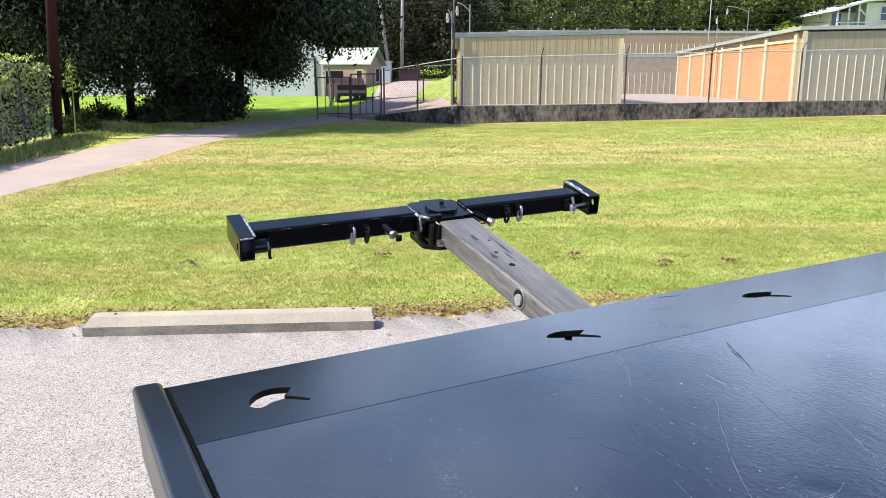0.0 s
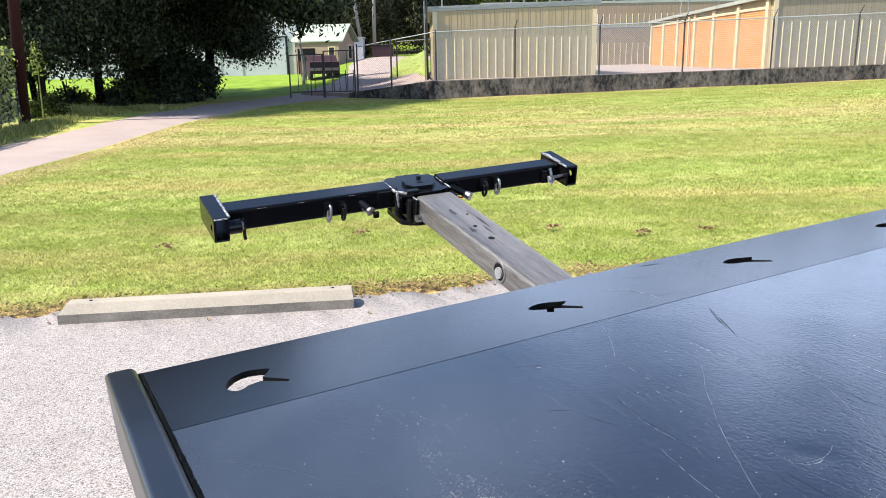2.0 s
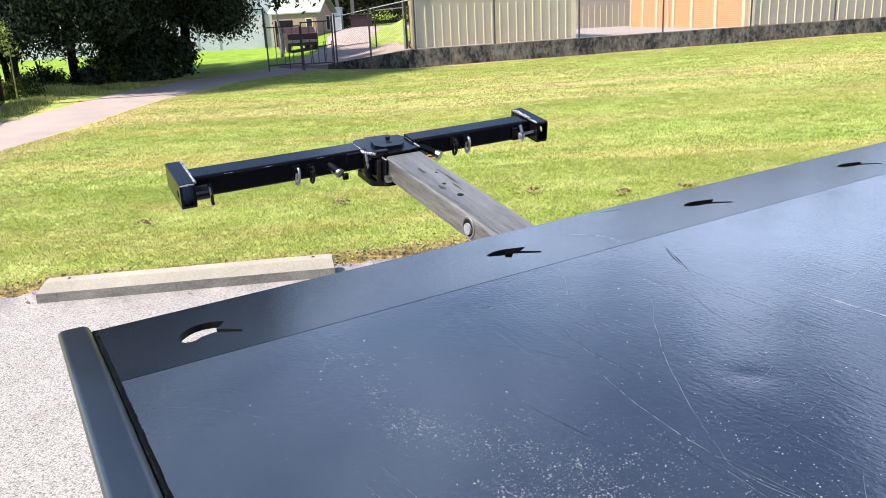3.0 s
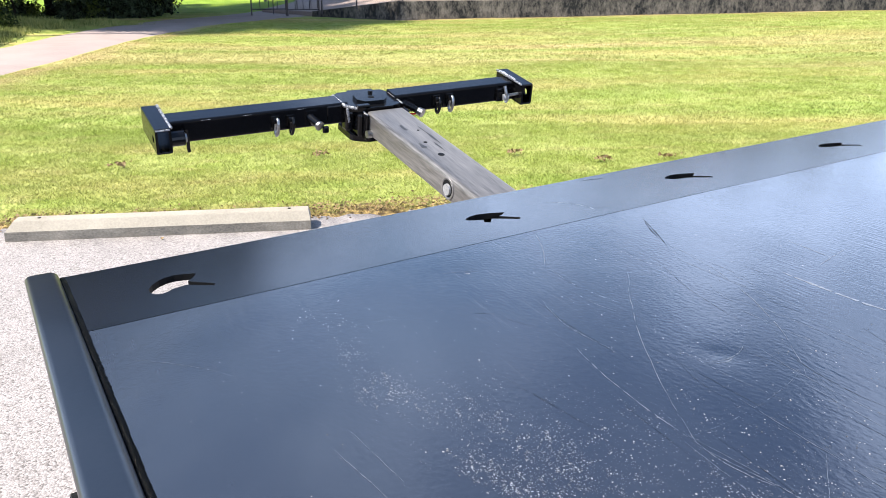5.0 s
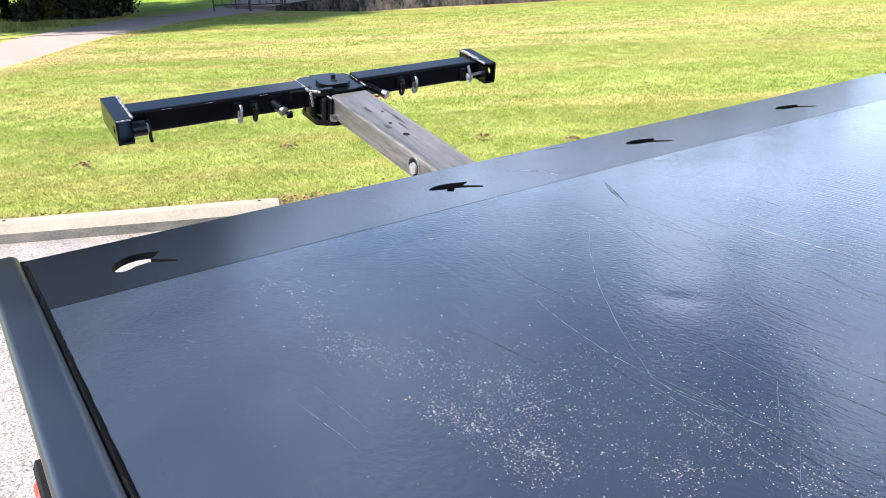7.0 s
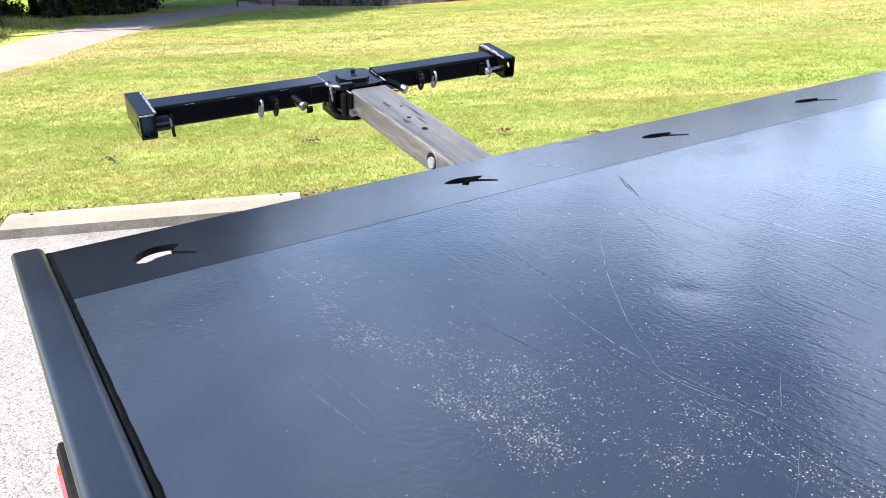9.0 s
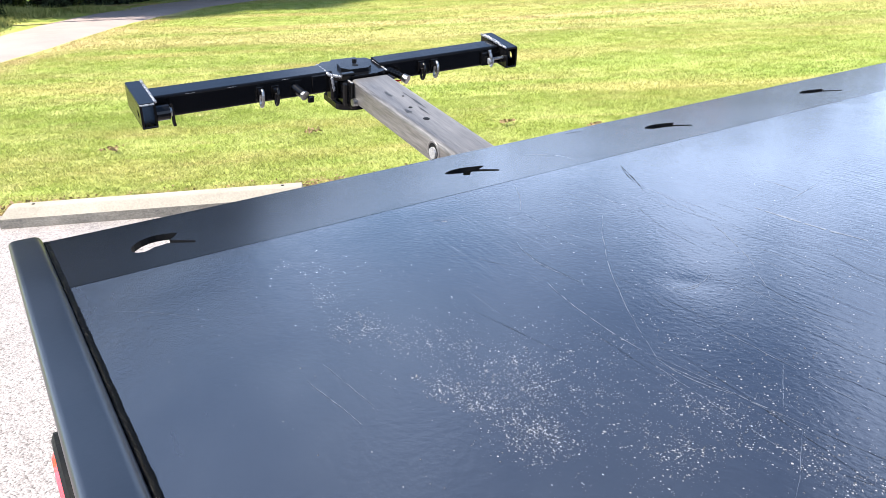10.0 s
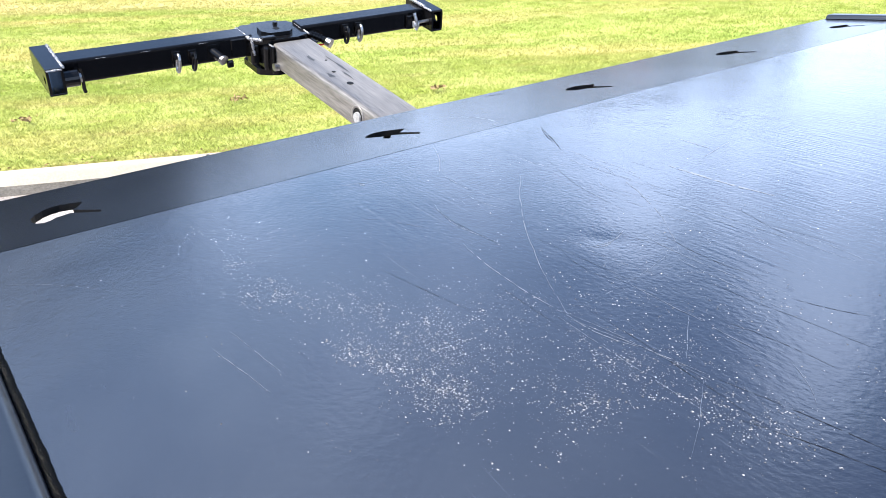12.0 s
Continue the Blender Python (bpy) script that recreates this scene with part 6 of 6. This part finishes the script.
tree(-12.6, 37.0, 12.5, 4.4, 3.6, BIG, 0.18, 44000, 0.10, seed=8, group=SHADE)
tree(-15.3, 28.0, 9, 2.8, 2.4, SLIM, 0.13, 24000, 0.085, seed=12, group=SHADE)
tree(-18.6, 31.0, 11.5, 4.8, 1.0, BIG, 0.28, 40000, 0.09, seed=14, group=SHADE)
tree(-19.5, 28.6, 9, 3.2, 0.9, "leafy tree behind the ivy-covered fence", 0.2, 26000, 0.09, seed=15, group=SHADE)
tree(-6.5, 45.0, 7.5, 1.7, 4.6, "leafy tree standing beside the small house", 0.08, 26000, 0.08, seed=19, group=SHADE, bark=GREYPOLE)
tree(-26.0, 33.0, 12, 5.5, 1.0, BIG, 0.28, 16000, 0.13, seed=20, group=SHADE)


def bush(u, d, w, h, label, n, leaf, material, seed):
    r = np.random.default_rng(seed)
    z0 = float(land(u, d)) - 0.05
    t = thing("shrub", label, "shrub", FAR @ Matrix.Translation((u, d, z0)))
    for k in range(7):
        a = k * 0.9
        part("stem", bent([(0.05 * math.cos(a), 0.05 * math.sin(a), 0), (w * 0.3 * math.cos(a), w * 0.3 * math.sin(a), h * 0.5), (w * 0.5 * math.cos(a), w * 0.5 * math.sin(a), h * 0.8)], 0.02, 6, r2=0.006), BARK, t)
    c = r.normal(size=(26, 3)) * np.array([w * 0.42, w * 0.3, h * 0.3]) + (0, 0, h * 0.5)
    P = c[r.integers(0, 26, n)] + r.normal(size=(n, 3)) * w * 0.14
    P[:, 2] = np.abs(P[:, 2])
    v, f = leaves(P, leaf, r, 0.8)
    tagged(from_arrays("foliage", v, f, material, t), "dense small leaves")


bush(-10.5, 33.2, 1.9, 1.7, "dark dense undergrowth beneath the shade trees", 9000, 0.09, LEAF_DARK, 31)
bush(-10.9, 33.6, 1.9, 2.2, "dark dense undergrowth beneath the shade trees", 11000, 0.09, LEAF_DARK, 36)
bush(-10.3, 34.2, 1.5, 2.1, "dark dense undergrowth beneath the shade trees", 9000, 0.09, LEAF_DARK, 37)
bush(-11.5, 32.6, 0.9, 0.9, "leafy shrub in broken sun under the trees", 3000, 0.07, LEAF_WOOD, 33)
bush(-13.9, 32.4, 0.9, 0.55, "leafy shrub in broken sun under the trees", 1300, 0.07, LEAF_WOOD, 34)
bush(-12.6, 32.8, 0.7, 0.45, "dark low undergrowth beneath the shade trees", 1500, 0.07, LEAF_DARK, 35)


def stake(u, d, h, lean, r):
    """A weathered post of a fence long gone."""
    z = float(land(u, d)) - 0.15
    ob = link_mesh("fence_stake", bent([(0, 0, 0), (lean * 0.5, 0.02, h * 0.5), (lean, 0, h)], r, 8, r2=r * 0.8), BARK)
    ob.matrix_world = FAR @ Matrix.Translation((u, d, z))
    tagged(ob, "dark weathered wooden stake under the trees", "fence post", "old fence stakes")


bush(-14.3, 31.6, 0.8, 0.6, "dark low undergrowth beneath the shade trees", 2000, 0.06, LEAF_DARK, 38)
bush(-12.0, 31.9, 0.7, 0.55, "dark low undergrowth beneath the shade trees", 1800, 0.06, LEAF_DARK, 39)
bush(-12.0, 25.6, 0.7, 0.7, "leafy weeds in broken sun behind the utility pole", 2200, 0.05, LEAF_WOOD, 40)
stake(-13.75, 31.2, 1.15, -0.14, 0.05)
stake(-14.4, 32.6, 1.2, 0.03, 0.025)


def weeds(name, label, u0, u1, d0, d1, n, h, seed):
    r = np.random.default_rng(seed)
    s = r.uniform(0, 1, n)
    u, d = u0 + (u1 - u0) * s + r.normal(0, 0.28, n), d0 + (d1 - d0) * s + r.normal(0, 0.25, n)
    x, y = to_xy(u, d)
    hh = h * r.uniform(0.3, 1.2, n) * (0.6 + 0.6 * np.abs(np.sin(s * 17)))
    base = np.stack([x, y, land(u, d) - 0.03], 1)
    a = r.uniform(0, math.tau, n)
    side = np.stack([np.cos(a), np.sin(a), 0 * a], 1) * 0.014
    tip = base + np.stack([r.normal(0, 0.4, n) * hh, r.normal(0, 0.4, n) * hh, hh], 1)
    v = np.stack([base - side, base + side, tip], 1).reshape(-1, 3)
    tagged(from_arrays(name, v, np.arange(3 * n).reshape(n, 3), WEED), label, "weeds", kind="stuff")


weeds("weeds", "rough grass and weeds at the foot of the ivy fence", -9.25, -10.9, 14, 24.5, 11000, 0.15, 41)
weeds("weeds", "rough grass and weeds under the trees beside the lane", -10.2, -14.5, 26, 29.5, 7000, 0.28, 42)
weeds("weeds", "rough grass and weeds under the trees beside the lane", -8.6, -10.8, 27.5, 30.5, 2500, 0.16, 43)


def tall_plant():
    """A young tree-of-heaven shoot with feathered fronds."""
    u, d = -11.4, 24.0
    t = thing("tall_weed", "tall sunlit feathery weed shoot beside the pole", "plant", FAR @ Matrix.Translation((u, d, float(land(u, d)))))
    part("stem", rod((0, 0, 0), (0.05, 0, 2.1), 0.025, 0.012, 8), WEED, t)
    r = np.random.default_rng(5)
    for k in range(22):
        a, z = k * 2.4, 1.30 + 0.045 * k
        ln = 0.40 * (1 - 0.038 * k)
        root = Vector((0.03, 0, z))
        mid = root + Vector((ln * 0.55 * math.cos(a), ln * 0.55 * math.sin(a), 0.10))
        tip = root + Vector((ln * math.cos(a), ln * math.sin(a), -0.02))
        rib = [root.lerp(mid, q).lerp(mid.lerp(tip, q), q) for q in np.linspace(0.12, 1, 13)]
        P = np.array([tuple(p) for p in rib for _ in range(2)]) + r.normal(0, 0.018, (26, 3))
        v, f = leaves(P, 0.05, r, 0.6)
        from_arrays("frond", v, f, LEAF_IVY, t)


tall_plant()


# ---- poles and lamps ----
def pole(u, d, h, r0, r1, material, label, lean=(0, 0), arm=False):
    z0 = float(land(u, d)) - 0.3
    t = thing("utility_pole", label, "utility pole", FAR @ Matrix.Translation((u, d, z0)))
    part("shaft", rod((0, 0, 0), (lean[0], lean[1], h), r0, r1, 14), material, t, smooth=True)
    if arm:
        part("crossarm", box((lean[0] * 0.93 - 1.1, -0.16, h * 0.93 - 0.07), (lean[0] * 0.93 + 1.1, -0.06, h * 0.93 + 0.07), 0.01), material, t)
    return t


p = pole(-11.3, 22.6, 11, 0.16, 0.125, WOODPOLE, "dark reddish-brown creosoted utility pole by the lane", lean=(0.6, 0))
part("number_tag", box((-0.03, -0.185, 1.75), (0.06, -0.165, 1.87)), TRIM, p, "small pale metal tag")
cable = bent([(-10.7 + 51 * q, 22.5 - 5 * q, 10.75 - 2.4 * q * (1 - q)) for q in np.linspace(0, 1, 12)], 0.035, 6)
cable = link_mesh("power_cable", cable, RUBBER)
cable.matrix_world = FAR
tagged(cable, "black bundled power cable strung from the utility pole", "cable")
pole(-4.7, 70, 12, 0.17, 0.12, GREYPOLE, "leaning grey wooden utility pole beyond the drive", lean=(-1.5, 0), arm=True)
pole(-3.75, 70, 12, 0.16, 0.12, GREYPOLE, "grey wooden utility pole beyond the drive", lean=(0.2, 0), arm=True)
pole(0.42, 33.45, 8, 0.05, 0.04, RUSTY, "slim dark service pole beside the storage building")

for z, sag in ((8.6, 0.5), (8.1, 0.6), (7.3, 0.7)):
    line = bent([(-4.9 + 42 * q, 70 + 3 * q, z - 4 * sag * q * (1 - q)) for q in np.linspace(0, 1, 14)], 0.022, 5)
    wire = link_mesh("overhead_wire", line, RUBBER)
    wire.matrix_world = FAR
    tagged(wire, "thin black overhead wire slung between utility poles", "cable", "overhead wires")


def lamp_post(u, d, z0, h, out, label):
    t = thing("yard_lamp", label, "lamp post", FAR @ Matrix.Translation((u, d, z0)), "yard lamps")
    part("pole", rod((0, 0, 0), (0, 0, h), 0.03, 0.025, 10), GALV, t)
    n = 8
    pts = [(out * s, 0, h - 0.3 + 0.35 * math.sin(s * 1.6)) for s in np.linspace(0, 1, n)]
    part("arm", bent(pts, 0.024, 8), GALV, t)
    part("hood", rod((out, 0, h - 0.32), (out, 0, h - 0.08), 0.085, 0.045, 14), GREYPOLE, t, "pale lamp hood")
    part("globe", rod((out, 0, h - 0.46), (out, 0, h - 0.32), 0.045, 0.07, 14), WHITE, t, "clear lamp globe")


lamp_post(0.33, 33.3, 0.7, 3.85, -0.18, "grey yard lamp on a tall pole beside the storage building")
lamp_post(19.2, 56.0, 0.9, 5.3, -0.05, "pale hooded yard lamp above the storage roofs")
pole(18.65, 56.0, 7.6, 0.045, 0.03, GREYPOLE, "slim grey mast above the storage roofs")
lamp_post(21.33, 56.0, 0.9, 5.95, -1.5, "curved-arm yard lamp above the storage roofs")
lamp_post(1.12, 34.6, 3.6, 1.35, -0.55, "curved-arm lamp on the storage roof edge")


# ---- buildings beyond ----
def house_tan():
    m = FAR @ Matrix.Translation((-5.7, 58, 1.2)) @ Matrix.Rotation(radians(-18), 4, "Z")
    t = thing("house", "small tan house with a pale green metal gable roof", "house", m)
    L, W, H = 3.5, 2.9, 1.7
    part("wall", box((-L, 0, -1.2), (0, 0.15, H)), TAN, t)
    part("wall", box((-L, W - 0.15, -1.2), (0, W, H)), TAN, t)
    part("wall", box((-L, 0.15, -1.2), (-L + 0.15, W - 0.15, H)), TAN, t)
    part("wall", prism([(0.15, -1.2), (W - 0.15, -1.2), (W - 0.15, H), (W / 2, H + 1.05), (0.15, H)], 0, -0.15, 0.0), TAN, t)
    for a, b in ((-0.12, W / 2), (W + 0.12, W / 2)):
        za = H - 0.03
        bm = bmesh.new()
        vs = [bm.verts.new(c) for c in ((-L - 0.3, a, za), (0.4, a, za), (0.4, b, H + 1.2), (-L - 0.3, b, H + 1.2))]
        f = bm.faces.new(vs)
        ex = bmesh.ops.extrude_face_region(bm, geom=[f])
        for v in ex["geom"]:
            if isinstance(v, bmesh.types.BMVert):
                v.co.z += 0.08
        part("roof", bm, GREENROOF, t, "pale green metal roof slope")
    # the dark of the porch, painted as a flat near-black panel
    part("doorway", box((-3.3, -0.03, -0.6), (-1.9, 0.002, 1.25)), HOLE, t, "near-black panel for the shade of a porch doorway")
    w = part("window", box((-0.85, -0.02, 0.45), (-0.3, 0.005, 1.35)), TRIM, t)
    part("pane", box((-0.78, -0.03, 0.52), (-0.37, -0.021, 1.28)), GLASS, w)
    w = part("window", box((0.0, 1.7, 0.4), (0.02, 2.4, 1.5)), TRIM, t)
    part("pane", box((0.021, 1.78, 0.48), (0.03, 2.32, 1.42)), GLASS, w)


house_tan()


def shed_white():
    t = thing("warehouse", "long white painted block warehouse behind the trees", "warehouse", FAR)
    part("wall", box((-28.6, 60, 0.2), (-9.03, 60.25, 5.1)), WHITE, t)
    part("wall", box((-9.28, 60.25, 0.2), (-9.03, 74, 5.1)), WHITE, t)
    part("wall", box((-28.6, 60.25, 0.2), (-28.35, 74, 5.1)), WHITE, t)
    part("wall", box((-28.35, 73.75, 0.2), (-9.28, 74, 5.1)), WHITE, t)
    part("roof", box((-28.7, 59.95, 5.1), (-8.98, 74.1, 5.22)), ROOFM, t)
    d = part("door", box((-10.5, 59.95, 0.5), (-9.86, 60.0, 3.3)), WHITE, t, "pale tall door")
    part("door_frame", box((-9.86, 59.9, 0.5), (-9.72, 60.0, 3.4)), GLASS, d)
    part("door_frame", box((-10.52, 59.9, 3.3), (-9.86, 60.0, 3.38)), GLASS, d)
    for k in range(9):
        part("panel_joint", box((-26 + k * 1.6, 59.96, 0.6), (-25.95 + k * 1.6, 60.0, 5.0)), ROOFM, t)
    t = thing("shed", "small white block shed at the end of the drive", "shed", FAR)
    part("wall", box((-5.3, 62, 1.2), (-4.2, 64, 3.2)), WHITE, t)
    part("roof", box((-5.4, 61.9, 3.2), (-4.1, 64.1, 3.28)), ROOFM, t)
    t = thing("dumpster", "dark red-brown steel waste bin at the top of the drive", "dumpster", FAR)
    part("body", box((-3.5, 62, 1.6), (-1.9, 64, 2.62), 0.05), MAROON, t)
    part("lid", box((-3.55, 61.95, 2.62), (-1.85, 64.05, 2.70), 0.02), RUBBER, t)


shed_white()


def pickup():
    m = FAR @ Matrix.Translation((-5.95, 48.0, float(land(-5.95, 48.0)) - 0.03)) @ Matrix.Rotation(radians(-68), 4, "Z")
    t = thing("pickup_truck", "dark maroon pickup truck parked behind the gate", "truck", m)
    body = [(-1.2, 0.27), (1.25, 0.27), (1.28, 0.95), (0.9, 1.0), (0.55, 1.32), (-0.35, 1.35), (-0.6, 1.03), (-1.22, 0.98)]
    part("body", prism(body, 1, -0.9, 0.9), MAROON, t, "dull maroon bodywork")
    part("windscreen", prism([(0.54, 1.04), (0.80, 1.04), (0.52, 1.28), (-0.28, 1.30), (-0.48, 1.06)], 1, -0.915, -0.901), HOLE, t)
    part("bumper", box((1.27, -0.9, 0.45), (1.36, 0.9, 0.62), 0.02), CHROME, t)
    for x in (-0.75, 0.8):
        for y in (-0.88, 0.7):
            w = part("wheel", rod((x, y, 0.33), (x, y + 0.2, 0.33), 0.34, seg=20), RUBBER, t)
            part("rim", rod((x, y - 0.01, 0.33), (x, y + 0.21, 0.33), 0.17, seg=14), RUSTY, w)


pickup()


def house_hill():
    m = FAR @ Matrix.Translation((38.6, 80, 5.4))
    t = thing("house", "cream hillside house with a shallow roof and a porch", "house", m)
    part("wall", box((3.6, 0, 0), (14, 8, 4.2)), CREAM, t)
    part("wall", box((0.9, 2.0, 0), (3.6, 8, 3.4)), CREAM, t)
    bm = prism([(0.2, 3.30), (3.4, 4.25), (15, 4.9), (15, 5.1), (3.4, 4.45), (0.2, 3.48)], 1, -0.8, 8.5)
    part("roof", bm, WHITE, t, "pale shallow roof with a white fascia")
    for x in (0.6, 1.7, 2.7):
        part("porch_post", box((x, -0.3, 0), (x + 0.16, -0.14, 3.0 + 0.26 * (x + 1.2))), WHITE, t)
    part("porch_rail", box((0.6, -0.3, 2.2), (3.6, -0.2, 2.3)), WHITE, t)
    d = part("door", box((1.2, 1.96, 1.5), (2.1, 2.0, 3.3)), GLASS, t, "dark doorway")
    part("brace", bent([(3.4, -0.2, 3.0), (2.7, -0.2, 3.7)], 0.08, 6), WHITE, d)
    for x, z in ((5.0, 2.4), (8.0, 2.4)):
        w = part("window", box((x, -0.05, z), (x + 1.2, 0.0, z + 1.5)), WHITE, t)
        for k in range(2):
            part("pane", box((x + 0.1, -0.07, z + 0.1 + 0.7 * k), (x + 1.1, -0.051, z + 0.7 + 0.7 * k)), GLASS, w)


house_hill()


# ---- wooded hillside ----
def woods(name, label, u0, u1, d0, d1, count, hmin, hmax, per, leaf, material, seed):
    r = np.random.default_rng(seed)
    U, D = r.uniform(u0, u1, count), r.uniform(d0, d1, count)
    P, N = [], []
    for u, d in zip(U, D):
        h = r.uniform(hmin, hmax)
        w = h * r.uniform(0.26, 0.4)
        z = float(land(u, d))
        k = 14
        c = r.normal(size=(k, 3)) * np.array([w * 0.5, w * 0.5, h * 0.24]) + (0, 0, h * 0.56)
        off = r.normal(size=(per, 3)) * w * 0.16
        q = c[r.integers(0, k, per)] + off
        N.append(off)
        q[:, 2] = np.maximum(q[:, 2], 0.4)
        P.append(q + (u, d, z))
    v, f = leaves(np.concatenate(P), leaf, r, 0.5, np.concatenate(N))
    ob = from_arrays(name, v, f, material)
    ob.matrix_world = FAR
    tagged(ob, label, "woodland", kind="stuff")


woods("far_trees", "mixed green woodland covering the hillside", -70, 60, 88, 150, 330, 9, 14, 1150, 0.25, LEAF_WOOD, 61)
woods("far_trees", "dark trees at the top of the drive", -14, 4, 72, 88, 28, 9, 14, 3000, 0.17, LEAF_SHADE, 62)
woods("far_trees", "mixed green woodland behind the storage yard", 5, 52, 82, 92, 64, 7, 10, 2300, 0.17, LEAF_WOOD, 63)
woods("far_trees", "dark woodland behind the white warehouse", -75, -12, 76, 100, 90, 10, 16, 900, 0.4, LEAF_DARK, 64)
woods("far_trees", "low distant woodland on the far ridge", 60, 190, 130, 210, 160, 6, 9, 420, 0.5, LEAF_WOOD, 65)
